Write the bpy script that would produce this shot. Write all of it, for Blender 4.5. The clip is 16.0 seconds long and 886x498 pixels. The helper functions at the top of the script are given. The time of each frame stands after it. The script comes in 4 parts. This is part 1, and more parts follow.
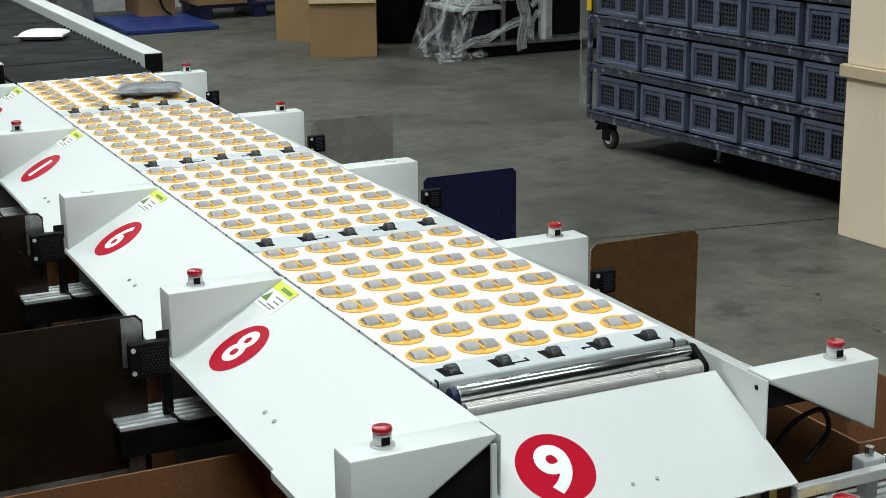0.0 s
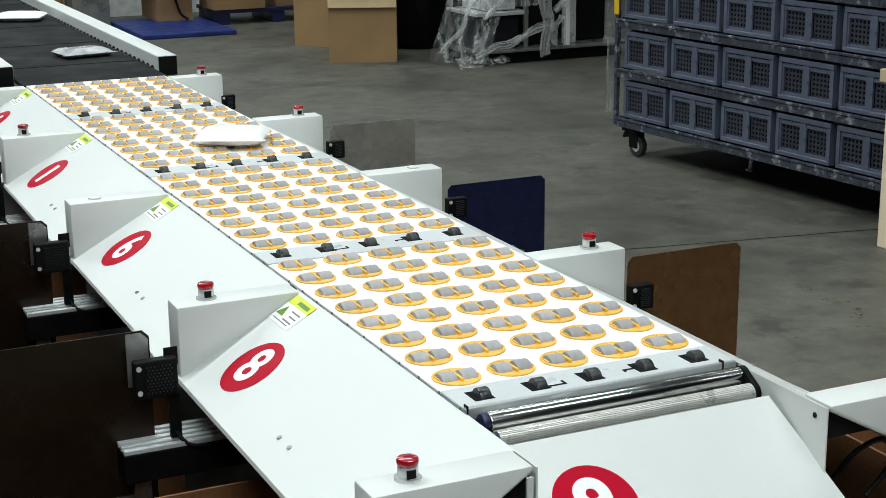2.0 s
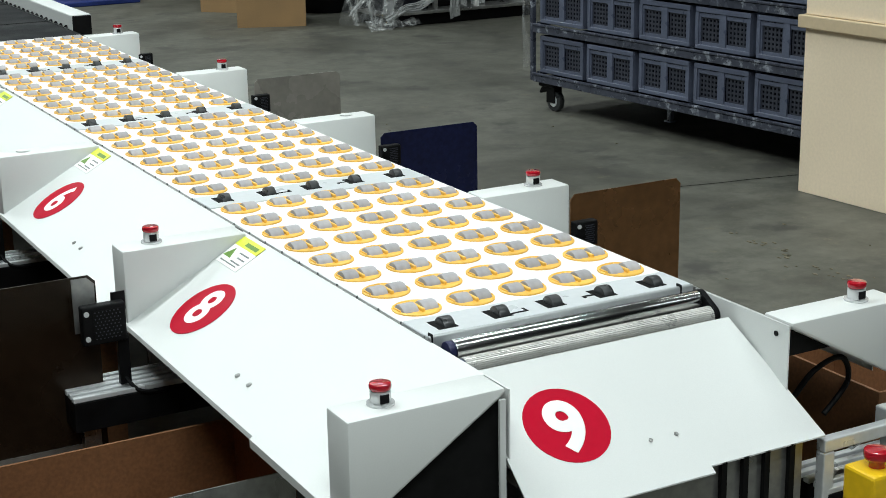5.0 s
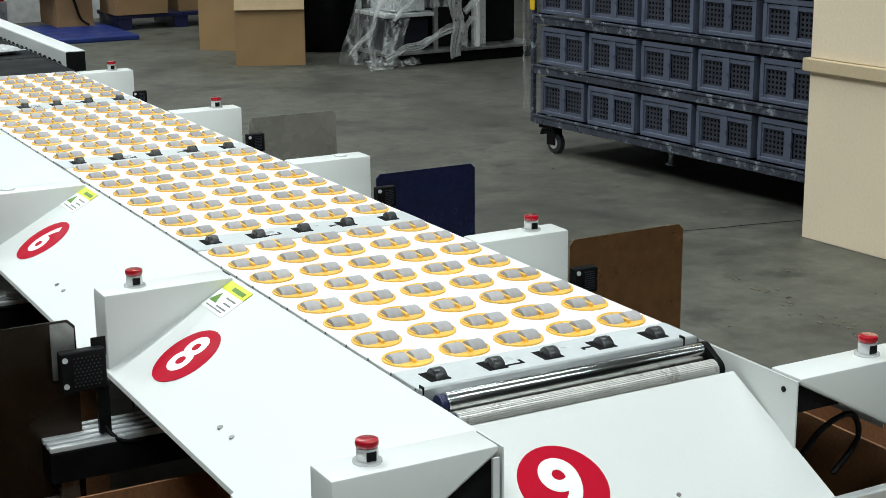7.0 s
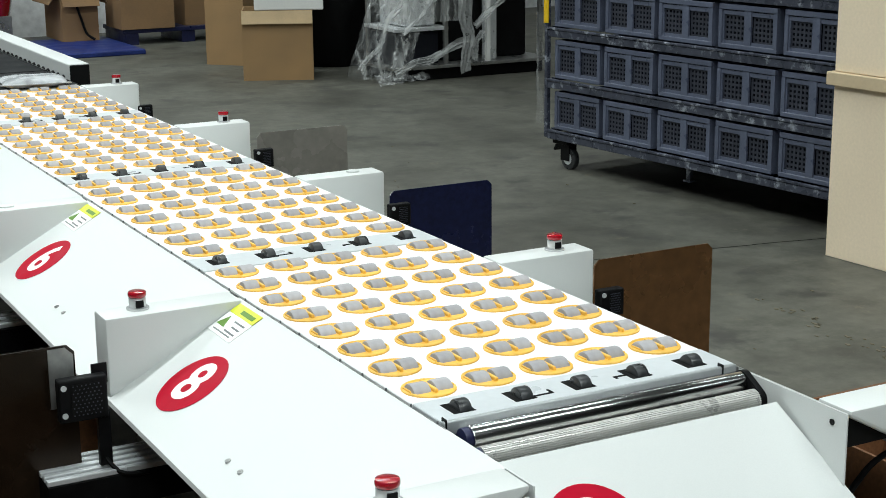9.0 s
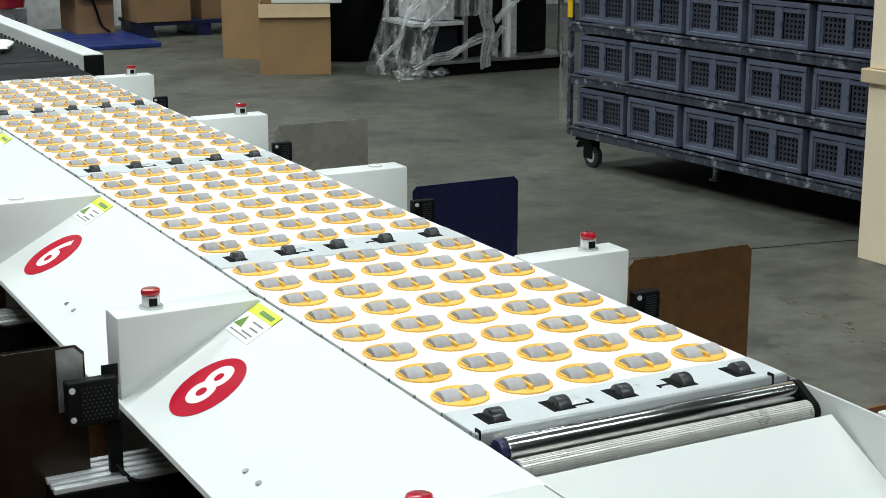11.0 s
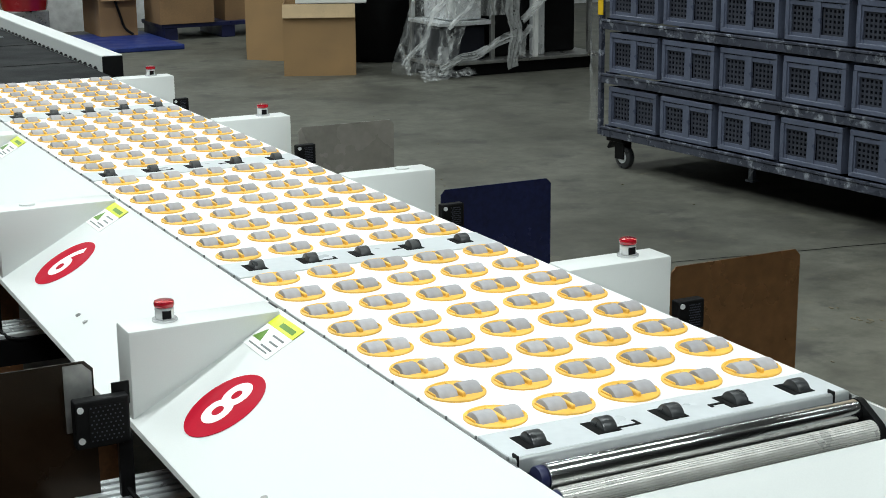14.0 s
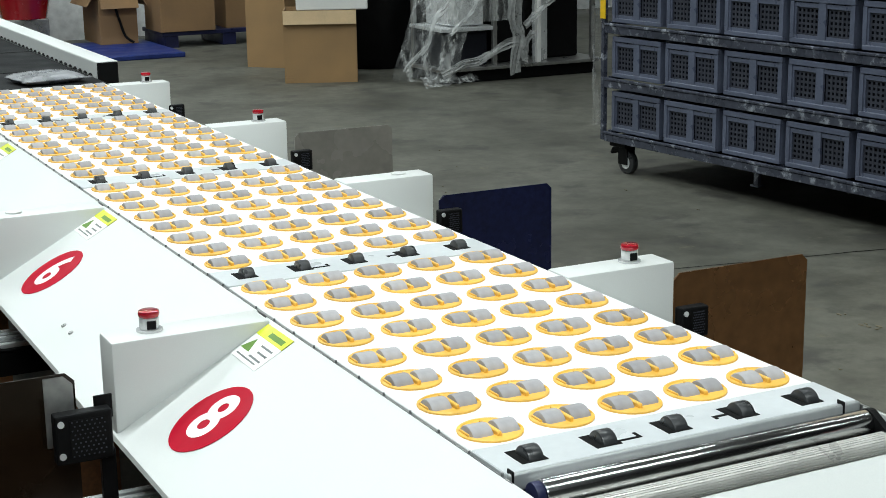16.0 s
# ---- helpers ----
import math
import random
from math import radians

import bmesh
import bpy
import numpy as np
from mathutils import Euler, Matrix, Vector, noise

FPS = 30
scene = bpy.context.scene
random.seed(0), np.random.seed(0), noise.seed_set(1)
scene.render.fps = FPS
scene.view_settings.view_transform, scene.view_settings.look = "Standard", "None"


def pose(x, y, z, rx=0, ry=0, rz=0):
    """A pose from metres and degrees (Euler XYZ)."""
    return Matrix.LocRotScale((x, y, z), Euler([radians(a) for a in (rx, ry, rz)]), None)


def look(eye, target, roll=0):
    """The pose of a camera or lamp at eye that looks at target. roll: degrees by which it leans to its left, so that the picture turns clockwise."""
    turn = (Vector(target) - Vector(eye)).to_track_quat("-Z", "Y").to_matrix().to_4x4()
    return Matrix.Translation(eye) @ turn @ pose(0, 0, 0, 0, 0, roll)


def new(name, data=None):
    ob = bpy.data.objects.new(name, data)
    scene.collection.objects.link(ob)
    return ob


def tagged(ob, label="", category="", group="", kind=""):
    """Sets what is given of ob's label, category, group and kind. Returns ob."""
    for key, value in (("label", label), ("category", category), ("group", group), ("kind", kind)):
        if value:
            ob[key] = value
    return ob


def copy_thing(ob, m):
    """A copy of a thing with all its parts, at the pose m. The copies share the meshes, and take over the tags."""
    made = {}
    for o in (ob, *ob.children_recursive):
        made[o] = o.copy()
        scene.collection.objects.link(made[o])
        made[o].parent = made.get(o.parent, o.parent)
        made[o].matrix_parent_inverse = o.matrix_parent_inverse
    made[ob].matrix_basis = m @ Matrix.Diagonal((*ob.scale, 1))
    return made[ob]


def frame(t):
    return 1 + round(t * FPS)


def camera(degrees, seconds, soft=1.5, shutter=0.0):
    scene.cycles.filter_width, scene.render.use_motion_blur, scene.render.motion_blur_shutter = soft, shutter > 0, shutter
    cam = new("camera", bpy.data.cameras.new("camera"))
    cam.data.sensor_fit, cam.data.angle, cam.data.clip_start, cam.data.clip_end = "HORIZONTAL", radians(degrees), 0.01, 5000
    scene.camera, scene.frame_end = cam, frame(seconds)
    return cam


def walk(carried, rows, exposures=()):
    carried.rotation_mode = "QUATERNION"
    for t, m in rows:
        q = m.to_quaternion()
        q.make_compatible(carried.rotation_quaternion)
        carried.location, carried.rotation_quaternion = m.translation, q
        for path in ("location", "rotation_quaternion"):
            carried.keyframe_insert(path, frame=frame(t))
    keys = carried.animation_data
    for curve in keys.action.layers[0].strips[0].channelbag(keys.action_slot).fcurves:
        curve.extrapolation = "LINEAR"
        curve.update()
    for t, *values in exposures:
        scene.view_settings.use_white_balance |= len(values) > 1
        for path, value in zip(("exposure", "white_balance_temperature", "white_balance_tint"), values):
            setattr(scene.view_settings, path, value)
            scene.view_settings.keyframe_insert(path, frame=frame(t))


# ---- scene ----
cam = camera(32, 16.0, soft=0.8, shutter=0.4)
walk(cam, [
    (0, look((-1.259, -2.680, 1.853), (-0.425, -0.941, 1.322), -0.66)),
    (0.5, look((-1.237, -2.605, 1.840), (-0.403, -0.865, 1.315), -0.52)),
    (1, look((-1.212, -2.538, 1.824), (-0.382, -0.795, 1.301), -0.65)),
    (1.5, look((-1.190, -2.494, 1.808), (-0.368, -0.746, 1.288), -0.69)),
    (2, look((-1.173, -2.442, 1.793), (-0.358, -0.691, 1.273), -0.56)),
    (2.5, look((-1.125, -2.406, 1.775), (-0.311, -0.654, 1.259), -1.15)),
    (3, look((-1.122, -2.404, 1.749), (-0.299, -0.656, 1.233), -0.76)),
    (3.5, look((-1.064, -2.317, 1.744), (-0.279, -0.567, 1.177), 0.30)),
    (4, look((-1.220, -2.378, 1.729), (-0.317, -0.687, 1.160), -1.49)),
    (4.2, look((-1.273, -2.401, 1.714), (-0.361, -0.714, 1.148), -1.41)),
    (6.5, look((-1.233, -2.312, 1.693), (-0.301, -0.619, 1.177), -0.57)),
    (7, look((-1.200, -2.282, 1.682), (-0.269, -0.586, 1.178), -0.48)),
    (7.5, look((-1.179, -2.239, 1.670), (-0.244, -0.543, 1.171), -0.78)),
    (8, look((-1.163, -2.190, 1.657), (-0.231, -0.491, 1.162), -0.83)),
    (8.5, look((-1.149, -2.149, 1.654), (-0.221, -0.447, 1.161), -0.83)),
    (9, look((-1.139, -2.108, 1.646), (-0.212, -0.403, 1.162), -0.48)),
    (11.5, look((-1.082, -1.919, 1.598), (-0.172, -0.205, 1.110), -0.03)),
    (12, look((-1.073, -1.894, 1.593), (-0.171, -0.178, 1.104), -0.21)),
    (12.5, look((-1.053, -1.853, 1.592), (-0.154, -0.136, 1.101), -0.36)),
    (13, look((-1.040, -1.826, 1.588), (-0.144, -0.106, 1.099), -0.31)),
    (13.5, look((-1.028, -1.798, 1.579), (-0.136, -0.075, 1.094), -0.16)),
    (14, look((-1.011, -1.774, 1.570), (-0.129, -0.046, 1.086), -0.53)),
    (14.5, look((-0.979, -1.760, 1.561), (-0.107, -0.026, 1.078), -1.06)),
    (15, look((-0.971, -1.737, 1.556), (-0.097, -0.004, 1.073), -0.70)),
    (15.5, look((-0.953, -1.719, 1.547), (-0.081, 0.017, 1.070), -0.80)),
    (16, look((-0.949, -1.698, 1.543), (-0.072, 0.036, 1.069), -0.86)),
], exposures=[(0, 0.02), (3.5, 0.03), (4.5, 0.13), (9.0, 0.13), (16, 0.15)])

# ---- light ----
world = bpy.data.worlds.new("hall_air")
scene.world = world
world.use_nodes = True
world.node_tree.nodes["Background"].inputs[0].default_value = (0.9, 0.95, 1.0, 1)
world.node_tree.nodes["Background"].inputs[1].default_value = 0.03


# ---- materials ----
def mat(name, color, rough=0.5, metal=0.0, vary=0.12, scale=6.0, fine=60.0, bump=0.1, rvar=0.15, emit=None,
        alpha=None, transmit=0.0, random_obj=0.0, coat=0.0):
    m = bpy.data.materials.new(name)
    m.use_nodes = True
    nt = m.node_tree
    b = nt.nodes["Principled BSDF"]
    tc = nt.nodes.new("ShaderNodeTexCoord")
    n1 = nt.nodes.new("ShaderNodeTexNoise")
    n1.inputs["Scale"].default_value, n1.inputs["Detail"].default_value = scale, 6
    n2 = nt.nodes.new("ShaderNodeTexNoise")
    n2.inputs["Scale"].default_value, n2.inputs["Detail"].default_value = fine, 4
    for n in (n1, n2):
        nt.links.new(tc.outputs["Object"], n.inputs["Vector"])
    add = nt.nodes.new("ShaderNodeMath")
    add.operation = "ADD"
    nt.links.new(n1.outputs["Fac"], add.inputs[0])
    nt.links.new(n2.outputs["Fac"], add.inputs[1])
    mr = nt.nodes.new("ShaderNodeMapRange")
    mr.inputs["From Min"].default_value, mr.inputs["From Max"].default_value = 0.65, 1.35
    mr.inputs["To Min"].default_value, mr.inputs["To Max"].default_value = 1 - vary, 1 + vary
    nt.links.new(add.outputs[0], mr.inputs["Value"])
    val = mr.outputs[0]
    if random_obj:
        oi = nt.nodes.new("ShaderNodeObjectInfo")
        mo = nt.nodes.new("ShaderNodeMapRange")
        mo.inputs["To Min"].default_value, mo.inputs["To Max"].default_value = 1 - random_obj, 1 + random_obj
        nt.links.new(oi.outputs["Random"], mo.inputs["Value"])
        mu = nt.nodes.new("ShaderNodeMath")
        mu.operation = "MULTIPLY"
        nt.links.new(val, mu.inputs[0])
        nt.links.new(mo.outputs[0], mu.inputs[1])
        val = mu.outputs[0]
    vm = nt.nodes.new("ShaderNodeVectorMath")
    vm.operation = "SCALE"
    vm.inputs[0].default_value = color
    nt.links.new(val, vm.inputs["Scale"])
    nt.links.new(vm.outputs[0], b.inputs["Base Color"])
    rr = nt.nodes.new("ShaderNodeMapRange")
    rr.inputs["From Min"].default_value, rr.inputs["From Max"].default_value = 0.3, 0.7
    rr.inputs["To Min"].default_value, rr.inputs["To Max"].default_value = max(rough - rvar, 0.03), min(rough + rvar, 1)
    nt.links.new(n1.outputs["Fac"], rr.inputs["Value"])
    nt.links.new(rr.outputs[0], b.inputs["Roughness"])
    b.inputs["Metallic"].default_value = metal
    if bump:
        bp = nt.nodes.new("ShaderNodeBump")
        bp.inputs["Strength"].default_value, bp.inputs["Distance"].default_value = bump, 0.004
        nt.links.new(n2.outputs["Fac"], bp.inputs["Height"])
        nt.links.new(bp.outputs[0], b.inputs["Normal"])
    if emit:
        b.inputs["Emission Color"].default_value = (*emit[0], 1)
        b.inputs["Emission Strength"].default_value = emit[1]
    if alpha is not None:
        b.inputs["Alpha"].default_value = alpha
    b.inputs["Transmission Weight"].default_value = transmit
    b.inputs["Coat Weight"].default_value = coat
    return m


WHITE = mat("white_powder_coat", (0.69, 0.705, 0.69), 0.42, vary=0.03, scale=3, fine=400, bump=0.04, rvar=0.06)
DECK = mat("white_deck_plate", (0.86, 0.86, 0.85), 0.45, vary=0.03, scale=4, fine=300, bump=0.03)
STRIP = mat("pale_grey_strip", (0.59, 0.615, 0.63), 0.4, vary=0.05, scale=8)
LIPM = mat("grey_anodised_edge", (0.40, 0.42, 0.42), 0.4, metal=0.3, vary=0.06, scale=10)
ORANGE = mat("orange_plastic", (0.86, 0.49, 0.075), 0.4, vary=0.1, scale=30, bump=0.05, random_obj=0.08)
ROLLER = mat("grey_rubber_roller", (0.375, 0.36, 0.37), 0.6, vary=0.12, scale=40, random_obj=0.15)
NAVY = mat("dark_blue_cap", (0.012, 0.015, 0.06), 0.4, vary=0.2)
BLACK = mat("black_plastic", (0.0045, 0.0045, 0.005), 0.5, vary=0.3, scale=20)
WHEEL = mat("dark_rubber_wheel", (0.03, 0.032, 0.034), 0.35, vary=0.2, scale=30)
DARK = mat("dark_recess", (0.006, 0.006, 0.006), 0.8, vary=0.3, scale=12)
STEEL = mat("polished_steel", (0.60, 0.60, 0.60), 0.17, metal=1.0, vary=0.03, scale=4, bump=0.0, rvar=0.01)
GROOVED = mat("grooved_aluminium", (0.66, 0.65, 0.62), 0.36, metal=0.35, vary=0.1, scale=20, bump=0.05)
ALU = mat("brushed_aluminium", (0.74, 0.76, 0.77), 0.32, metal=0.4, vary=0.1, scale=10, bump=0.05)
GALV = mat("galvanised_steel", (0.36, 0.36, 0.35), 0.35, metal=0.8, vary=0.25, scale=9, fine=50, bump=0.08)
# steel plates: brown of mirrored cardboard is mixed into these two base colours
SHEET = mat("cardboard_reflection_steel", (0.215, 0.105, 0.044), 0.26, metal=0.6, vary=0.3, scale=5, fine=30, bump=0.05)
SHEETD = mat("dark_reflection_steel", (0.024, 0.015, 0.009), 0.28, metal=0.45, vary=0.35, scale=5, fine=30, bump=0.05)
# mirror-like plate given the floor's tone instead of a reflection
SHEETP = mat("floor_reflection_steel", (0.225, 0.212, 0.188), 0.28, metal=0.05, vary=0.22, scale=5, fine=30, bump=0.05)
SHEETB = mat("dark_blue_film_sheet", (0.010, 0.014, 0.062), 0.22, metal=0.2, vary=0.35, scale=5, bump=0.05)
RED = mat("red_plastic", (0.40, 0.006, 0.016), 0.16, vary=0.08, scale=20, coat=1.0, bump=0.0)
CRIMSON = mat("crimson_sticker", (0.46, 0.0008, 0.020), 0.6, vary=0.06, scale=10)
CRIMSON.node_tree.nodes["Principled BSDF"].inputs["Specular IOR Level"].default_value = 0.12
PRINT = mat("white_print", (0.88, 0.88, 0.86), 0.45, vary=0.03, scale=10)
INK = mat("grey_print", (0.18, 0.19, 0.19), 0.6, vary=0.1)
LIME = mat("yellow_green_label", (0.66, 0.72, 0.02), 0.4, vary=0.08, scale=40)
GREEN = mat("green_print", (0.12, 0.25, 0.03), 0.5, vary=0.08)
CLEAR = mat("clear_button_collar", (0.70, 0.71, 0.71), 0.14, metal=0.35, vary=0.05, bump=0)
BELT = mat("black_conveyor_belt", (0.010, 0.011, 0.012), 0.75, vary=0.25, scale=5, fine=150, bump=0.15)
CARD = mat("cardboard", (0.29, 0.172, 0.082), 0.8, vary=0.24, scale=5, fine=120, bump=0.12)
CARDL = mat("pale_cardboard", (0.37, 0.228, 0.106), 0.8, vary=0.22, scale=4, fine=120, bump=0.12)
CARDP = mat("worn_pale_cardboard", (0.60, 0.44, 0.26), 0.8, vary=0.15, scale=6, fine=120, bump=0.12)
CARDD = mat("brown_cardboard", (0.19, 0.080, 0.030), 0.75, vary=0.3, scale=4, fine=120, bump=0.12)
CRATE = mat("slate_blue_plastic", (0.098, 0.113, 0.164), 0.38, vary=0.15, scale=14, fine=90, bump=0.08, random_obj=0.12)
# darker copies of the crate slate: recess shade put into the colour
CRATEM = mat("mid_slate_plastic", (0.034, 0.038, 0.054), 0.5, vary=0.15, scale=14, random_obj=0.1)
CRATED = mat("shade_dark_slate", (0.010, 0.011, 0.016), 0.6, vary=0.2, scale=14)
RAIL = mat("scuffed_rack_steel", (0.075, 0.083, 0.115), 0.3, metal=0.4, vary=0.3, scale=10, fine=35, bump=0.1)
BEIGE = mat("beige_board", (0.93, 0.77, 0.57), 0.55, vary=0.06, scale=2, fine=80, bump=0.04)
BEIGED = mat("tan_moulding", (0.66, 0.52, 0.34), 0.55, vary=0.06, scale=2)
BLUE = mat("blue_plastic", (0.010, 0.028, 0.17), 0.5, vary=0.25, scale=6)
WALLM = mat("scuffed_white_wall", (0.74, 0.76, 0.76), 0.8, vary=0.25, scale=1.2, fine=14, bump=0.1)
# dull greys for unseen walls and ceiling, chosen to cut bounced light
WALLG = mat("unseen_dim_wall", (0.18, 0.185, 0.185), 0.8, vary=0.2, scale=1.2, fine=14, bump=0.1)
CEIL = mat("unseen_dim_ceiling", (0.14, 0.145, 0.15), 0.7, vary=0.1, scale=1)
YELLOW = mat("yellow_paint", (0.80, 0.50, 0.01), 0.4, vary=0.1, scale=8)
FILM = mat("clear_wrapping_film", (0.85, 0.87, 0.86), 0.16, vary=0.1, scale=5, fine=22, bump=0.5, alpha=0.16)
FILMS = mat("gathered_film", (0.85, 0.87, 0.86), 0.2, vary=0.3, scale=12, fine=40, bump=0.9, alpha=0.34)
POLYW = mat("white_poly_mailer", (0.86, 0.86, 0.85), 0.4, vary=0.05, scale=10, fine=30, bump=0.35)
POLYG = mat("grey_poly_mailer", (0.20, 0.205, 0.22), 0.3, vary=0.35, scale=9, fine=26, bump=0.5)
POLYD = mat("silver_grey_poly_mailer", (0.40, 0.41, 0.42), 0.3, vary=0.4, scale=9, fine=26, bump=0.5)
LAMP = mat("lit_tube", (0.9, 0.9, 0.9), 0.5, emit=((1.0, 1.0, 0.97), 6.0))


FLECK = mat("pale_dirt_flecks", (0.17, 0.15, 0.105), 0.8, vary=0.3, scale=14)


def concrete():
    m = mat("stained_concrete", (0.104, 0.103, 0.090), 0.55, vary=0.18, scale=0.9, fine=16, bump=0.12, rvar=0.12)
    nt = m.node_tree
    b = nt.nodes["Principled BSDF"]
    old = b.inputs["Base Color"].links[0].from_socket
    tc = nt.nodes["Texture Coordinate"]
    st = nt.nodes.new("ShaderNodeTexNoise")
    st.inputs["Scale"].default_value, st.inputs["Detail"].default_value = 2.6, 9
    st.inputs["Distortion"].default_value = 0.6
    mp = nt.nodes.new("ShaderNodeMapping")
    mp.inputs["Scale"].default_value = (0.45, 0.40, 1)
    nt.links.new(tc.outputs["Object"], mp.inputs["Vector"])
    nt.links.new(mp.outputs[0], st.inputs["Vector"])
    ramp = nt.nodes.new("ShaderNodeValToRGB")
    ramp.color_ramp.elements[0].position, ramp.color_ramp.elements[0].color = 0.33, (0.66, 0.65, 0.62, 1)
    ramp.color_ramp.elements[1].position, ramp.color_ramp.elements[1].color = 0.50, (1.04, 1.04, 1.01, 1)
    nt.links.new(st.outputs["Fac"], ramp.inputs["Fac"])
    mul = nt.nodes.new("ShaderNodeMix")
    mul.data_type, mul.blend_type = "RGBA", "MULTIPLY"
    mul.inputs["Factor"].default_value = 1.0
    nt.links.new(old, mul.inputs["A"])
    nt.links.new(ramp.outputs["Color"], mul.inputs["B"])
    mid = nt.nodes.new("ShaderNodeTexNoise")
    mid.inputs["Scale"].default_value, mid.inputs["Detail"].default_value, mid.inputs["Roughness"].default_value = 5.5, 10, 0.72
    nt.links.new(tc.outputs["Object"], mid.inputs["Vector"])
    r2 = nt.nodes.new("ShaderNodeValToRGB")
    r2.color_ramp.elements[0].position, r2.color_ramp.elements[0].color = 0.36, (0.70, 0.70, 0.66, 1)
    r2.color_ramp.elements[1].position, r2.color_ramp.elements[1].color = 0.60, (1.15, 1.15, 1.11, 1)
    nt.links.new(mid.outputs["Fac"], r2.inputs["Fac"])
    mul2 = nt.nodes.new("ShaderNodeMix")
    mul2.data_type, mul2.blend_type = "RGBA", "MULTIPLY"
    mul2.inputs["Factor"].default_value = 1.0
    nt.links.new(mul.outputs["Result"], mul2.inputs["A"])
    nt.links.new(r2.outputs["Color"], mul2.inputs["B"])
    nt.links.new(mul2.outputs["Result"], b.inputs["Base Color"])
    return m


CONCRETE = concrete()
for dull in (BLACK, DARK, BELT, CRATED):
    dull.node_tree.nodes["Principled BSDF"].inputs["Specular IOR Level"].default_value = 0.14


def tint_blotches(m, lo, hi, color, size=9.0, grit=0.7):
    """Noise patches of a second colour: painted reflections, worn glinting streaks, stains."""
    nt = m.node_tree
    b = nt.nodes["Principled BSDF"]
    old = b.inputs["Base Color"].links[0].from_socket
    n = nt.nodes.new("ShaderNodeTexNoise")
    n.inputs["Scale"].default_value, n.inputs["Detail"].default_value, n.inputs["Roughness"].default_value = size, 8, grit
    nt.links.new(nt.nodes["Texture Coordinate"].outputs["Object"], n.inputs["Vector"])
    r = nt.nodes.new("ShaderNodeMapRange")
    r.inputs["From Min"].default_value, r.inputs["From Max"].default_value = lo, hi
    nt.links.new(n.outputs["Fac"], r.inputs["Value"])
    mix = nt.nodes.new("ShaderNodeMix")
    mix.data_type = "RGBA"
    mix.inputs["B"].default_value = (*color, 1)
    nt.links.new(r.outputs[0], mix.inputs["Factor"])
    nt.links.new(old, mix.inputs["A"])
    nt.links.new(mix.outputs["Result"], b.inputs["Base Color"])


# reddish reflection on the plate, put into its colour
tint_blotches(SHEETP, 0.54, 0.66, (0.29, 0.165, 0.13), 3.0, 0.5)
# rubbed pale streaks on the rails, with bright glints painted in
tint_blotches(RAIL, 0.54, 0.63, (0.42, 0.45, 0.52), 14.0)
tint_blotches(CONCRETE, 0.56, 0.66, (0.056, 0.054, 0.047), 3.2, 0.62)
tint_blotches(CONCRETE, 0.60, 0.68, (0.145, 0.132, 0.095), 7.0, 0.75)


def streaky_film():
    """Film that is clear with pale pulled streaks and folds."""
    nt = FILM.node_tree
    b = nt.nodes["Principled BSDF"]
    mp = nt.nodes.new("ShaderNodeMapping")
    mp.inputs["Scale"].default_value = (7, 7, 1.3)
    mp.inputs["Rotation"].default_value = (0.3, 0.35, 0)
    n = nt.nodes.new("ShaderNodeTexNoise")
    n.inputs["Scale"].default_value, n.inputs["Detail"].default_value, n.inputs["Distortion"].default_value = 1.6, 7, 1.2
    r = nt.nodes.new("ShaderNodeValToRGB")
    r.color_ramp.elements[0].position, r.color_ramp.elements[0].color = 0.46, (0.08, 0.08, 0.08, 1)
    r.color_ramp.elements[1].position, r.color_ramp.elements[1].color = 0.76, (0.72, 0.72, 0.72, 1)
    nt.links.new(nt.nodes["Texture Coordinate"].outputs["Object"], mp.inputs["Vector"])
    nt.links.new(mp.outputs[0], n.inputs["Vector"])
    nt.links.new(n.outputs["Fac"], r.inputs["Fac"])
    nt.links.new(r.outputs["Color"], b.inputs["Alpha"])


streaky_film()


# ---- mesh helpers ----
def mesh_of(bm, material, name, smooth=False):
    bmesh.ops.recalc_face_normals(bm, faces=bm.faces)
    me = bpy.data.meshes.new(name)
    bm.to_mesh(me)
    bm.free()
    me.materials.append(material)
    if smooth:
        for p in me.polygons:
            p.use_smooth = True
        me.set_sharp_from_angle(angle=radians(40))
    return me


def part(name, bm, material, parent, label="", smooth=False):
    """One mesh object under a thing or a part."""
    ob = new(name, mesh_of(bm, material, name, smooth))
    ob.parent = parent
    if label:
        ob["label"] = label
    return ob


def thing(name, m, label, category, group="", kind=""):
    ob = new(name)
    ob.matrix_basis = m
    return tagged(ob, label, category, group, kind)


def single(name, bm, material, label, category, group="", kind="", m=None, smooth=False):
    ob = new(name, mesh_of(bm, material, name, smooth))
    if m is not None:
        ob.matrix_basis = m
    return tagged(ob, label, category, group, kind)


def box(bm, x0, x1, y0, y1, z0, z1, bev=0.0, seg=2):
    vs = bmesh.ops.create_cube(bm, size=1)["verts"]
    for v in vs:
        v.co = Vector(((x0 + x1) / 2 + v.co.x * (x1 - x0), (y0 + y1) / 2 + v.co.y * (y1 - y0), (z0 + z1) / 2 + v.co.z * (z1 - z0)))
    if bev:
        es = list({e for v in vs for e in v.link_edges})
        bmesh.ops.bevel(bm, geom=es, offset=bev, segments=seg, profile=0.5, affect="EDGES")
    return bm


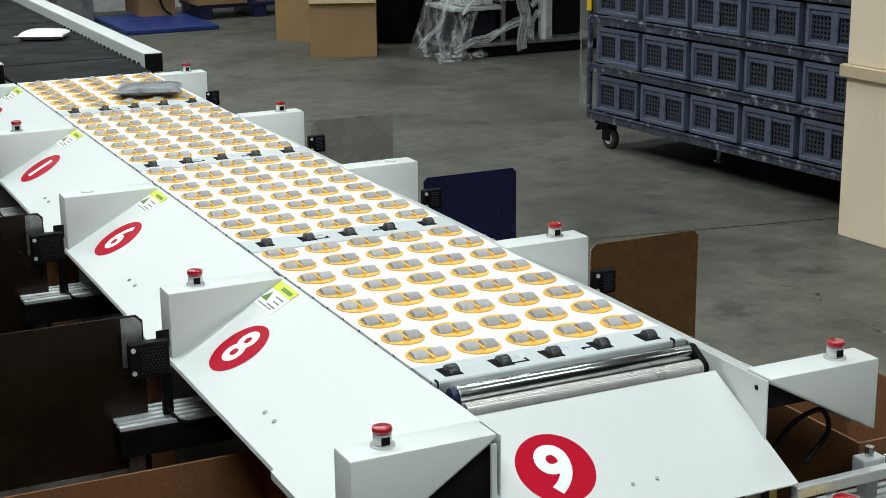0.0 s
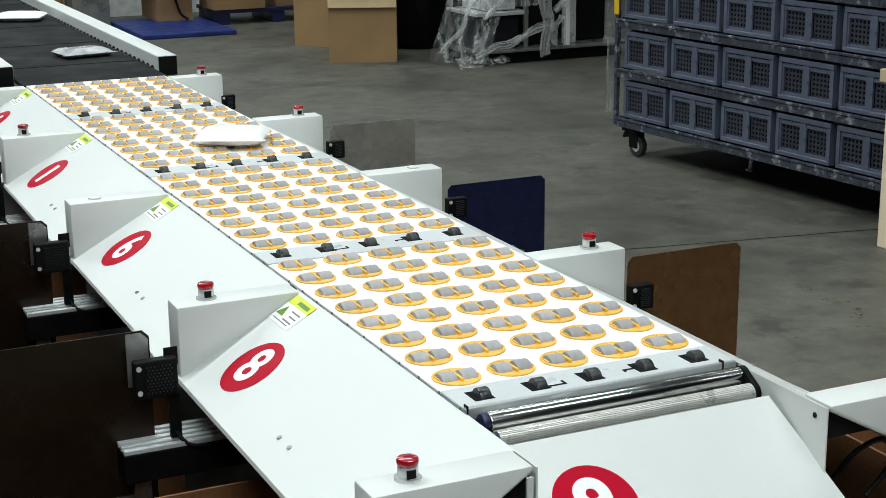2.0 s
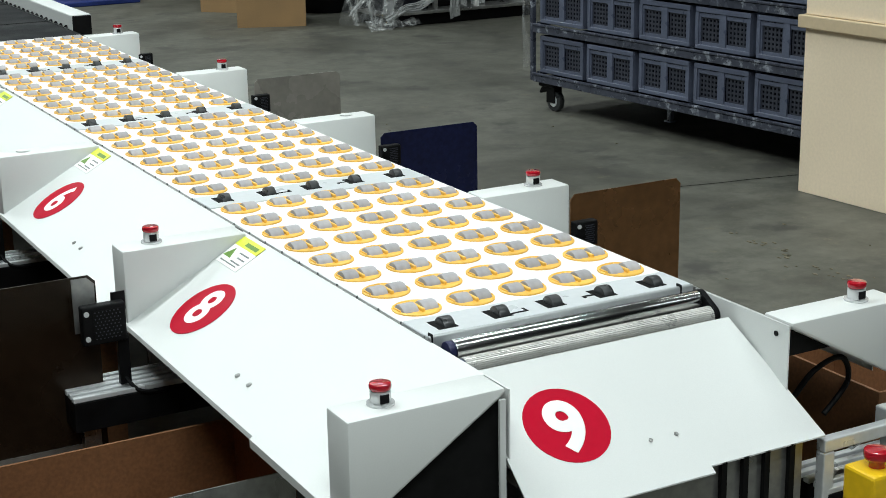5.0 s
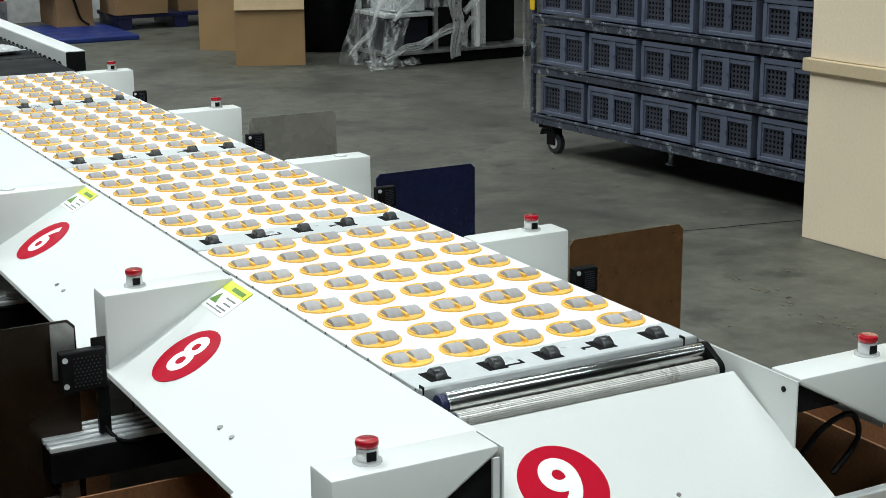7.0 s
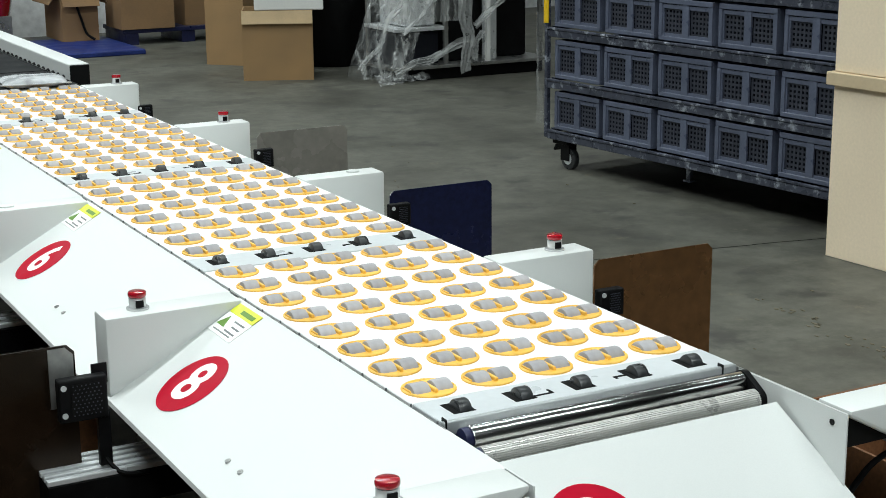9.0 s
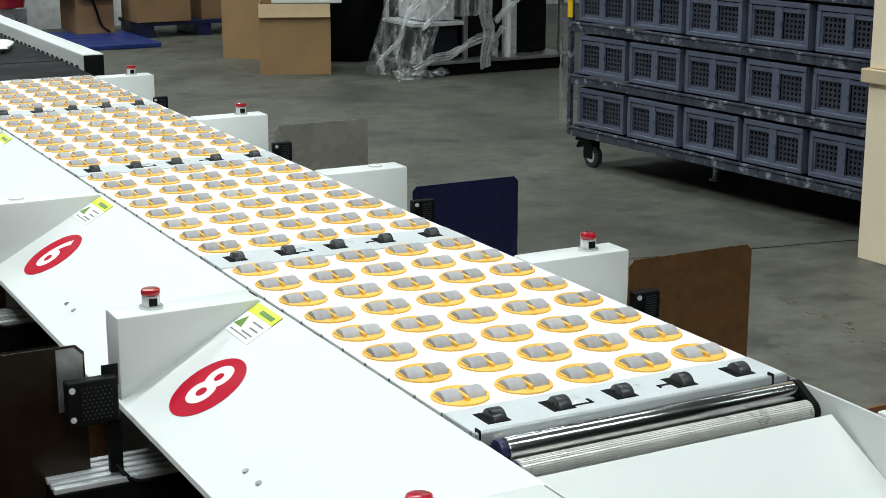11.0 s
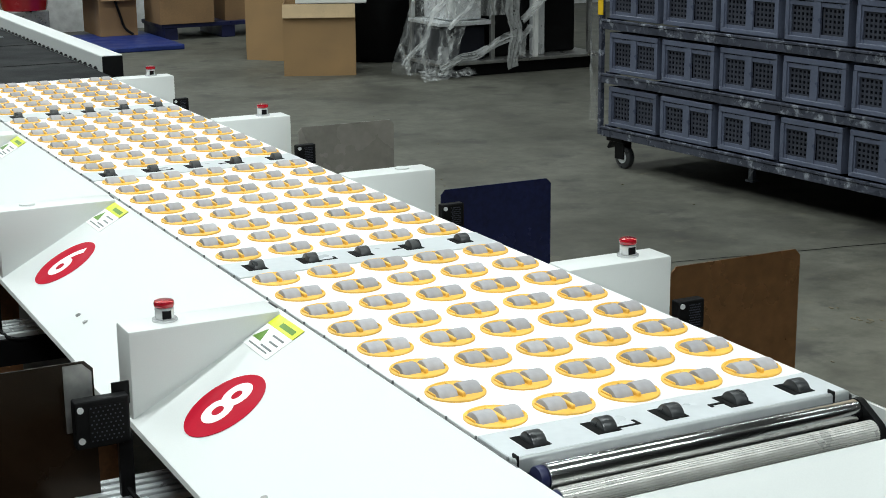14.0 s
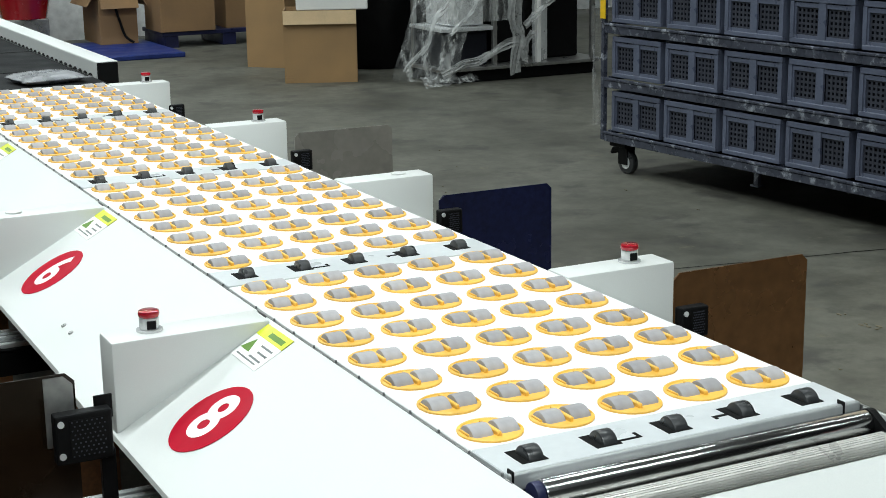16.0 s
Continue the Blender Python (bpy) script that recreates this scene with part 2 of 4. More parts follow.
def cyl(bm, a, b, r, n=20, r2=None, bev=0.0):
    a, b = Vector(a), Vector(b)
    d = b - a
    m = Matrix.Translation((a + b) / 2) @ d.to_track_quat("Z", "Y").to_matrix().to_4x4()
    vs = bmesh.ops.create_cone(bm, cap_ends=True, segments=n, radius1=r, radius2=r if r2 is None else r2, depth=d.length, matrix=m)["verts"]
    if bev:
        es = [e for e in {e for v in vs for e in v.link_edges} if len(e.link_faces) == 2 and any(len(f.verts) > 4 for f in e.link_faces)]
        bmesh.ops.bevel(bm, geom=es, offset=bev, segments=2, profile=0.5, affect="EDGES")
    return bm


def prism(bm, pts, axis, a, b, bev=0.0):
    """A flat outline of 2D points, drawn out along an axis from a to b."""
    def at(p, h):
        return {"x": (h, p[0], p[1]), "y": (p[0], h, p[1]), "z": (p[0], p[1], h)}[axis]
    lo = [bm.verts.new(at(p, a)) for p in pts]
    hi = [bm.verts.new(at(p, b)) for p in pts]
    n = len(pts)
    fs = [bm.faces.new(lo), bm.faces.new(hi)]
    for i in range(n):
        fs.append(bm.faces.new((lo[i], lo[(i + 1) % n], hi[(i + 1) % n], hi[i])))
    if bev:
        bmesh.ops.recalc_face_normals(bm, faces=fs)
        es = list({e for f in fs for e in f.edges})
        bmesh.ops.bevel(bm, geom=es, offset=bev, segments=2, profile=0.5, affect="EDGES")
    return bm


def disc_flat(bm, r, z, n=40):
    vs = [bm.verts.new((r * math.cos(2 * math.pi * i / n), r * math.sin(2 * math.pi * i / n), z)) for i in range(n)]
    vb = [bm.verts.new((v.co.x, v.co.y, z - 0.0008)) for v in vs]
    bm.faces.new(vs)
    bm.faces.new(vb)
    for i in range(n):
        bm.faces.new((vs[i], vs[(i + 1) % n], vb[(i + 1) % n], vb[i]))
    return bm


def tube(bm, pts, r, n=8):
    """A cable along points."""
    pts = [Vector(p) for p in pts]
    fine = []
    for i in range(len(pts) - 1):
        p0, p1, p2, p3 = pts[max(i - 1, 0)], pts[i], pts[i + 1], pts[min(i + 2, len(pts) - 1)]
        for s in range(6):
            u = s / 6
            fine.append(0.5 * ((2 * p1) + (p2 - p0) * u + (2 * p0 - 5 * p1 + 4 * p2 - p3) * u * u + (3 * p1 - p0 - 3 * p2 + p3) * u ** 3))
    fine.append(pts[-1])
    rings = []
    for i, p in enumerate(fine):
        d = (fine[min(i + 1, len(fine) - 1)] - fine[max(i - 1, 0)]).normalized()
        s = d.cross(Vector((0.13, 0.27, 0.95))).normalized()
        u = d.cross(s)
        rings.append([bm.verts.new(p + r * (s * math.cos(2 * math.pi * k / n) + u * math.sin(2 * math.pi * k / n))) for k in range(n)])
    for a, b in zip(rings, rings[1:]):
        for k in range(n):
            bm.faces.new((a[k], a[(k + 1) % n], b[(k + 1) % n], b[k]))
    bm.faces.new(rings[0])
    bm.faces.new(rings[-1])
    return bm


def numeral(text, size, material, parent, m, label="", bold=0.026):
    """A number in the built-in font, as a thin mesh."""
    cu = bpy.data.curves.new("numeral", "FONT")
    cu.body, cu.size, cu.align_x, cu.align_y, cu.extrude, cu.offset = text, size, "CENTER", "CENTER", 0.001, size * 0.010
    cu.bevel_depth, cu.bevel_resolution = size * bold, 1
    tmp = new("numeral", cu)
    dg = bpy.context.evaluated_depsgraph_get()
    me = bpy.data.meshes.new_from_object(tmp.evaluated_get(dg))
    bpy.data.objects.remove(tmp)
    me.transform(Matrix.Diagonal((1, 1, 0.12, 1)))
    me.materials.clear()
    me.materials.append(material)
    ob = new("numeral", me)
    ob.parent, ob.matrix_basis = parent, m
    ob["label"] = "white number " + (label or text)
    return ob


B = bmesh.new

# ---- the hall ----
bm = B()
box(bm, -14, 16, -12, 14, -0.2, 0.0)
tagged(single("floor", bm, CONCRETE, "worn grey concrete warehouse floor with dark stains", "floor", kind="structure"))
# only the north wall is in view; the others are added to limit bounce
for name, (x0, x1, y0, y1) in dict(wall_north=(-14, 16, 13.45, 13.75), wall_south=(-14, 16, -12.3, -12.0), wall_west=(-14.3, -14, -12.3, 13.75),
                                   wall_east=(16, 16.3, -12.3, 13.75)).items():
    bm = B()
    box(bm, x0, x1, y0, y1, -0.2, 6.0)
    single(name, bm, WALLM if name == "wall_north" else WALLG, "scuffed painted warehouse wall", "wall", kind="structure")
# unseen ceiling, added dark so the steel rollers mirror little light
bm = B()
box(bm, -14.3, 16.3, -12.3, 13.75, 6.0, 6.2)
single("ceiling", bm, CEIL, "unseen dark ceiling added to close the hall", "ceiling", kind="structure")


def floor_joint(a, b, w):
    """A thin dark saw cut in the concrete."""
    a, b = Vector((*a, 0)), Vector((*b, 0))
    s = (b - a).cross(Vector((0, 0, 1))).normalized() * w
    bm = B()
    n = 24
    top = []
    for i in range(n + 1):
        p = a.lerp(b, i / n) + s * (noise.noise((i * 0.7, a.x, 0)) * 3)
        top.append((bm.verts.new((p + s) + Vector((0, 0, 0.0015))), bm.verts.new((p - s) + Vector((0, 0, 0.0015)))))
    for p, q in zip(top, top[1:]):
        bm.faces.new((p[0], p[1], q[1], q[0]))
    single("floor_joint", bm, DARK, "thin dark joint in the concrete floor", "joint", kind="structure")


floor_joint((2.35, 3.22), (4.3, 2.86), 0.0035)


def floor_debris(points, label):
    """Small torn flecks lying on the concrete."""
    bm = B()
    for x, y, r in points:
        n = 7
        ring = []
        for i in range(n):
            a = 2 * math.pi * i / n
            q = r * random.uniform(0.5, 1.25)
            ring.append((x + q * math.cos(a) * 0.7, y + q * math.sin(a) * 1.5))
        prism(bm, ring, "z", 0.0005, 0.003)
    single("floor_debris", bm, FLECK, label, "debris", kind="stuff")


floor_debris([(2.66 - 0.05 * u + random.gauss(0, 0.035), 2.45 - 0.95 * u + random.gauss(0, 0.02), random.uniform(0.004, 0.013))
              for u in [random.random() for i in range(34)]], "pale flecks of dirt trailing over the concrete")
floor_debris([(random.uniform(1.6, 3.3), random.uniform(1.6, 7.5), random.uniform(0.003, 0.009)) for i in range(26)], "scattered crumbs of dirt on the concrete")


def ceiling_lamp(x, y, energy):
    t = thing("ceiling_lamp", pose(x, y, 5.6), "long white ceiling lamp with lit tubes", "lamp", "ceiling lamps")
    bm = B()
    box(bm, -1.4, 1.4, -0.16, 0.16, 0.05, 0.12, 0.01)
    part("housing", bm, WHITE, t)
    for s in (-0.08, 0.08):
        bm = B()
        cyl(bm, (-1.35, s, 0.02), (1.35, s, 0.02), 0.018, 10)
        part("tube", bm, LAMP, t)
    for s in (-1, 1):
        bm = B()
        cyl(bm, (s, 0, 0.12), (s, 0, 0.4), 0.006, 6)
        part("hanger", bm, GALV, t)
    li = bpy.data.lights.new("lamp_light", "AREA")
    li.shape, li.size, li.size_y, li.energy, li.color = "RECTANGLE", 2.7, 0.3, energy, (0.90, 1.0, 1.0)
    li.spread = radians(150)
    lo = new("lamp_light", li)
    lo.matrix_basis = pose(x, y, 5.57)


for x, e in ((-1.5, 122), (2.2, 56), (7.4, 20)):
    for y in (-2.4, 2.0, 6.4, 10.8):
        ceiling_lamp(x, y, e * (1.0 if y < 7 else 1.15))
# extra unseen lamp, added to brighten the end chute and beige board
ceiling_lamp(-1.5, -6.8, 140)


# ---- the sorter ----
DZ, DX0, DX1, PITCH = 0.745, 0.012, 0.630, 1.152
COL0, COLP, ROW0, ROWP = 0.075, 0.1225, 0.1822, 0.1324
FRONTS = (-0.275, 0.895, 2.05, 3.19)
RIGHTS = (-0.275, 0.882, 2.01, 3.10)


def steering_disc_meshes():
    r = 0.050
    bm = B()
    n = 28
    rings = [(r, -0.004), (r, 0.0022), (r - 0.0015, 0.0032), (r - 0.005, 0.0032), (r - 0.0065, 0.0016), (0.0, 0.0016)]
    prev = None
    for rad, z in rings[:-1]:
        ring = [bm.verts.new((rad * math.cos(2 * math.pi * i / n), rad * math.sin(2 * math.pi * i / n), z)) for i in range(n)]
        if prev:
            for i in range(n):
                bm.faces.new((prev[i], prev[(i + 1) % n], ring[(i + 1) % n], ring[i]))
        prev = ring
    bm.faces.new(prev)
    box(bm, -0.0035, 0.0035, -0.030, 0.030, -0.004, 0.0085, 0.0015, 1)
    for s in (-1, 1):
        box(bm, s * 0.0432 - 0.0014, s * 0.0432 + 0.0014, -0.015, 0.015, -0.004, 0.0065, 0.001, 1)
    disc = mesh_of(bm, ORANGE, "disc", True)
    bm = B()
    cyl(bm, (-0.0176, 0, -0.0130), (0.0176, 0, -0.0130), 0.0275, 22, bev=0.004)
    return disc, mesh_of(bm, ROLLER, "roller", True)


DISC, DRUM = steering_disc_meshes()
DISCS = []
REST = 0  # degrees the discs stand turned while idle


def sorter_module(k):
    y0 = PITCH * k
    nrow = 8 if k < 3 else 6
    y1 = y0 + (PITCH if k < 3 else 0.945)
    t = thing("sorter_module", pose(0, y0, 0), "white sorter deck module with rows of orange steering discs", "conveyor module", "sorter modules")
    bm = B()
    box(bm, DX0, DX1, 0.127, y1 - y0 - 0.003, DZ - 0.012, DZ, 0.0015, 1)
    part("deck_plate", bm, DECK, t)
    bm = B()
    box(bm, DX0, DX1, 0.0245 if k == 0 else 0.0005, 0.124, DZ - 0.012, DZ + 0.0012, 0.0015, 1)
    part("wheel_strip", bm, STRIP, t, "pale grey strip with small black wheels")
    bm = B()
    box(bm, DX0, DX1, 0.0135 if k == 0 else -0.0015, 0.024 if k == 0 else 0.0, DZ - 0.024, DZ + 0.002, 0.004 if k == 0 else 0.0009, 3)
    part("front_lip", bm, LIPM if k == 0 else STRIP, t, "rounded grey metal edge", True)
    if k == 0:
        for x in (DX0 + 0.004, DX1 - 0.036):
            bm = B()
            box(bm, x, x + 0.003, 0.011, 0.028, DZ - 0.016, DZ + 0.007, 0.001, 1)
            part("end_clip", bm, BLACK, t)
    for side, x in (("a", DX0 - 0.0032), ("b", DX1 + 0.0012)):
        bm = B()
        box(bm, x, x + 0.002, 0.0, y1 - y0 - 0.004, DZ - 0.16, DZ - 0.004)
        part("side_frame", bm, GALV, t)
    for i in range(int((y1 - y0) / 0.096)):
        bm = B()
        cyl(bm, (DX0 - 0.0015, 0.03 + i * 0.096, DZ - 0.006), (DX0 - 0.0015, 0.03 + i * 0.096, DZ + 0.0006), 0.0019, 8)
        part("rivet", bm, INK, t)
    for c in range(5):
        x = COL0 + COLP * c
        bm = B()
        box(bm, x - 0.026, x + 0.0165, 0.042, 0.093, DZ + 0.0012, DZ + 0.0022)
        if c == 1:
            box(bm, x + 0.015, x + 0.056, 0.050, 0.055, DZ + 0.0012, DZ + 0.0022)
            box(bm, x + 0.051, x + 0.056, 0.055, 0.070, DZ + 0.0012, DZ + 0.0022)
        if c == 3:
            box(bm, x - 0.052, x - 0.022, 0.064, 0.070, DZ + 0.0012, DZ + 0.0022)
            box(bm, x - 0.052, x - 0.047, 0.058, 0.064, DZ + 0.0012, DZ + 0.0022)
        slot = part("slot", bm, DARK, t, "black slot cut in the strip")
        bm = B()
        cyl(bm, (x - 0.0125, 0.067, DZ - 0.005), (x + 0.0125, 0.067, DZ - 0.005), 0.0225, 22, bev=0.003)
        part("transfer_wheel", bm, WHEEL, t, "small black rubber wheel", True)
    for r in range(nrow):
        for c in range(5):
            d = new("disc", DISC)
            d.parent = t
            d.matrix_basis = pose(COL0 + COLP * c, ROW0 + ROWP * r, DZ + 0.0005, 0, 0, REST)
            for s in (-1, 1):
                w = new("roller", DRUM)
                w.parent = d
                w.matrix_basis = pose(s * 0.0222, 0, 0)
            DISCS.append((k, r, c, d))
    return t


for k in range(4):
    sorter_module(k)

# frame under the deck
t = thing("support_stand", pose(0, 0, 0), "galvanised steel stand under the sorter deck", "stand")
for x in (0.06, 0.54):
    bm = B()
    box(bm, x, x + 0.05, -0.25, 4.38, 0.40, 0.48, 0.004)
    part("beam", bm, GALV, t)
for y in (-0.2, 1.9, 4.2):
    for x in (0.065, 0.545):
        bm = B()
        box(bm, x, x + 0.04, y, y + 0.04, 0.0, 0.40, 0.003)
        part("post", bm, GALV, t)
for y in (0.3, 1.4, 2.6, 3.8):
    bm = B()
    box(bm, 0.03, 0.60, y, y + 0.05, 0.48, DZ - 0.03, 0.003)
    part("crossbeam", bm, BLACK, t)

# discharge rollers at the front end
t = thing("roller_pair", pose(0, 0, 0), "pair of bright steel rollers at the deck end", "roller")
for y, z, r, mt in ((-0.012, DZ - 0.0225, 0.021, STEEL), (-0.052, DZ - 0.0440, 0.0195, GROOVED)):
    bm = B()
    if mt is GROOVED:
        n = 30
        ring = []
        for i in range(n):
            for a, q in ((0.0, r), (0.55, r), (0.62, r - 0.0016), (0.93, r - 0.0016)):
                ang = 2 * math.pi * (i + a) / n
                ring.append((y + q * math.cos(ang), z + q * math.sin(ang)))
        prism(bm, ring, "x", 0.046, 0.618)
    else:
        cyl(bm, (0.046, y, z), (0.618, y, z), r, 40, bev=0.003)
    rl = part("roller", bm, mt, t, "polished steel roller" if mt is STEEL else "grooved aluminium roller", mt is STEEL)
    bm = B()
    cyl(bm, (0.032, y, z), (0.046, y, z), r - 0.002, 24, bev=0.002)
    part("end_cap", bm, NAVY, rl, "", True)
bm = B()
ring = [(-0.012 + 0.0215 * math.cos(a), DZ - 0.0225 + 0.0215 * math.sin(a)) for a in [radians(d) for d in range(-60, 121, 15)]]
ring += [(-0.052 + 0.0205 * math.cos(a), DZ - 0.0440 + 0.0205 * math.sin(a)) for a in [radians(d) for d in range(120, 301, 15)]]
prism(bm, ring, "x", 0.6185, 0.631)
part("end_bracket", bm, BLACK, t, "black plastic bracket over both roller ends")
bm = B()
box(bm, 0.02, 0.625, -0.104, 0.010, DZ - 0.12, DZ - 0.072)
part("tray", bm, DARK, t)


def push_button(parent, x, y, z):
    bm = B()
    cyl(bm, (x, y, z), (x, y, z + 0.004), 0.024, 24)
    cyl(bm, (x, y, z + 0.004), (x, y, z + 0.026), 0.0180, 24, bev=0.002)
    b = part("push_button", bm, CLEAR, parent, "red push button with clear collar", True)
    bm = B()
    cyl(bm, (x, y, z + 0.026), (x, y, z + 0.039), 0.0195, 24, bev=0.004)
    part("cap", bm, RED, b, "red cap", True)
    bm = B()
    box(bm, x - 0.009, x + 0.008, y - 0.0188, y - 0.010, z + 0.006, z + 0.022, 0.001, 1)
    part("window", bm, BLACK, b)


def warning_label(parent, x, y, z, slope):
    """A small label on the slide, yellow-green head over bars of print."""
    q = Matrix.Translation((x, y, z)) @ Matrix.Rotation(-slope, 4, "Y")
    def put(name, x0, x1, y0, y1, h, mt, owner):
        bm = B()
        box(bm, x0, x1, y0, y1, 0, h)
        bmesh.ops.transform(bm, matrix=q, verts=bm.verts)
        return part(name, bm, mt, owner)
    lab = put("warning_label", -0.088, 0.0, 0.0, 0.126, 0.0010, PRINT, parent)
    put("head", -0.028, 0.0, 0.0, 0.126, 0.0016, LIME, lab)
    put("print_bar", -0.021, -0.010, 0.016, 0.082, 0.0020, GREEN, lab)
    bm = B()
    prism(bm, [(-0.066, 0.080), (-0.066, 0.120), (-0.036, 0.100)], "z", 0.0008, 0.0017)
    bmesh.ops.transform(bm, matrix=q, verts=bm.verts)
    part("pictogram", bm, GREEN, lab, "dark green warning triangle")
    for i in range(3):
        put("print_bar", -0.044 - i * 0.014, -0.040 - i * 0.014, 0.014, 0.066 - 0.012 * (i % 2), 0.0016, INK, lab)
    put("print_bar", -0.080, -0.077, 0.02, 0.11, 0.0016, INK, lab)


def side_chute(side, k, y_front, y_near, text):
    """A sloping slide beside the deck, with the hood at its far end that carries a button."""
    s = -1 if side == "l" else 1
    xe = DX0 - 0.0045 if s < 0 else DX1 + 0.0045
    L, drop = (0.308, 0.172) if s < 0 else (0.295 if k == 0 else 0.270 if k < 4 else 0.240, 0.148)
    slope = math.atan2(drop - 0.003, L)
    ztop = DZ - 0.001
    t = thing("side_chute", pose(0, 0, 0), "white powder-coated side chute with hood and red button" if k else
              "white chute hood with red button at the deck end", "chute", "side chutes")
    hy0, hy1 = y_front, y_front + 0.084
    if k:
        bm = B()
        pts = [(xe, ztop - 0.003), (xe + s * L, ztop - drop), (xe + s * (L + 0.002), ztop - drop - 0.010), (xe + s * (L - 0.001), ztop - drop - 0.010),
               (xe + s * (L - 0.004), ztop - drop - 0.004), (xe, ztop - 0.007)]
        prism(bm, pts, "y", y_near, hy0 + 0.03)
        part("slide", bm, WHITE, t)
        bm = B()
        tn = math.tan(slope)
        prism(bm, [(xe + s * (L - 0.06), ztop - 0.001 - (L - 0.06) * tn), (xe + s * (L + 0.008), ztop - 0.001 - (L + 0.008) * tn), (xe + s * (L + 0.008), ztop - 0.018 - (L + 0.008) * tn),
                   (xe + s * (L + 0.006), ztop - 0.018 - (L + 0.008) * tn), (xe + s * (L + 0.006), ztop - 0.004 - (L + 0.006) * tn), (xe + s * (L - 0.06), ztop - 0.0025 - (L - 0.06) * tn)], "y", y_near - 0.02, y_near + 0.33)
        part("lower_lip", bm, WHITE, t)
        for yy in (0.60, 0.66):
            bm = B()
            a = Vector((xe + s * 0.245, hy0 - yy + 0.07, ztop - 0.245 * math.tan(slope) - 0.004))
            cyl(bm, a, a + Vector((s * 0.001, 0, 0.0035)), 0.006, 10)
            part("screw", bm, GALV, t)
    # hood
    low = (0.178 if s < 0 else 0.155) if k else (0.205 if s < 0 else 0.165)
    bm = B()
    prism(bm, [(xe + s * 0.004, ztop), (xe + s * (L - 0.004), ztop), (xe + s * (L - 0.004), ztop - low), (xe + s * 0.004, ztop - 0.012)], "y", hy0, hy1, 0.006)
    part("hood", bm, WHITE, t, "white sheet metal hood", True)
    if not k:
        # near-black block fills the hollow hood in place of shade
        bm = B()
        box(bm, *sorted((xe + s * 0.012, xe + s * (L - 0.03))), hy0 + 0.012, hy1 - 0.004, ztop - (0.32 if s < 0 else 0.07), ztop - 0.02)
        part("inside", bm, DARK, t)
        bm = B()
        prism(bm, [(hy0, ztop - 0.004), (0.010, ztop - 0.004), (0.010, ztop - 0.030), (-0.085, ztop - 0.062), (hy0, ztop - 0.150)], "x", *sorted((xe - s * 0.001, xe - s * 0.004)))
        part("end_cheek", bm, WHITE, t)
        bm = B()
        a = Vector((xe, hy0 + 0.035, ztop - 0.028))
        cyl(bm, a, a - Vector((s * 0.006, 0, 0)), 0.0055, 12)
        part("screw", bm, BLACK, t)
        if s < 0:
            bm = B()
            box(bm, xe - 0.018, xe - 0.006, hy0 - 0.003, hy0 + 0.003, ztop - 0.32, ztop - 0.02)
            part("end_post", bm, WHITE, t)
    if (s, k) not in ((-1, 2), (1, 2)):
        push_button(t, xe + s * (L - 0.088), hy0 + 0.046, ztop)
    else:
        bm = B()
        cyl(bm, (xe + s * (L - 0.088), hy0 + 0.046, ztop), (xe + s * (L - 0.088), hy0 + 0.046, ztop + 0.004), 0.020, 24)
        part("blanking_plug", bm, WHITE, t, "flat white plug in an unused button hole")
    if s < 0 and k:
        fx, fy = 0.186, hy0 - 0.180
        q = Matrix.Translation((xe - fx, fy, ztop - 0.003 - fx * math.tan(slope) + 0.0008)) @ Matrix.Rotation(-slope, 4, "Y")
        bm = B()
        disc_flat(bm, 0.083, 0)
        bmesh.ops.transform(bm, matrix=q @ pose(0, 0, 0.0008), verts=bm.verts)
        st = part("number_sticker", bm, CRIMSON, t, "round crimson number sticker")
        if text:
            numeral(text, 0.146, PRINT, st, q @ pose(0, 0, 0.0014, 0, 0, 278), "", 0.016)
        else:
            bm = B()
            box(bm, -0.05, 0.05, -0.014, 0.014, 0.0006, 0.0018)
            bmesh.ops.transform(bm, matrix=q, verts=bm.verts)
            part("print_bar", bm, PRINT, st)
        warning_label(t, xe - 0.009, hy0 - 0.129, ztop - 0.003 - 0.009 * math.tan(slope) + 0.0004, slope)
    return t


for k, (f, text) in enumerate(zip(FRONTS, ("", "8", "6", ""))):
    near = FRONTS[k - 1] + 0.08 if k else 0
    side_chute("l", k, f, near, text)
    side_chute("r", k, RIGHTS[k], RIGHTS[k - 1] + 0.08 if k else 0, "")
side_chute("l", 4, 4.33, FRONTS[3] + 0.08, "")
side_chute("r", 4, 4.30, RIGHTS[3] + 0.08, "")

# end chute 9
t = thing("end_chute", pose(0, 0, 0), "white sloping end chute with crimson number nine sticker", "chute")
bm = B()
sl9 = 0.62
def zat(y):
    return 0.708 + sl9 * (y + 0.118)
vs = []
for x, y in ((0.022, -0.109), (0.620, -0.109), (0.645, -0.372), (0.375, -0.372), (0.375, -0.385), (0.02, -0.385), (-0.005, -0.372)):
    vs.append((x, y))
top = [bm.verts.new((x, y, zat(y))) for x, y in vs]
low = [bm.verts.new((x, y, zat(y) - 0.003)) for x, y in vs]
bm.faces.new(top), bm.faces.new(low)
for i in range(len(vs)):
    bm.faces.new((top[i], top[(i + 1) % len(vs)], low[(i + 1) % len(vs)], low[i]))
part("slide", bm, WHITE, t)
q = Matrix.Translation((0.150, -0.242, zat(-0.242) + 0.0012)) @ Matrix.Rotation(math.atan(sl9), 4, "X")
bm = B()
disc_flat(bm, 0.083, 0)
bmesh.ops.transform(bm, matrix=q, verts=bm.verts)
st = part("number_sticker", bm, CRIMSON, t, "round crimson number sticker")
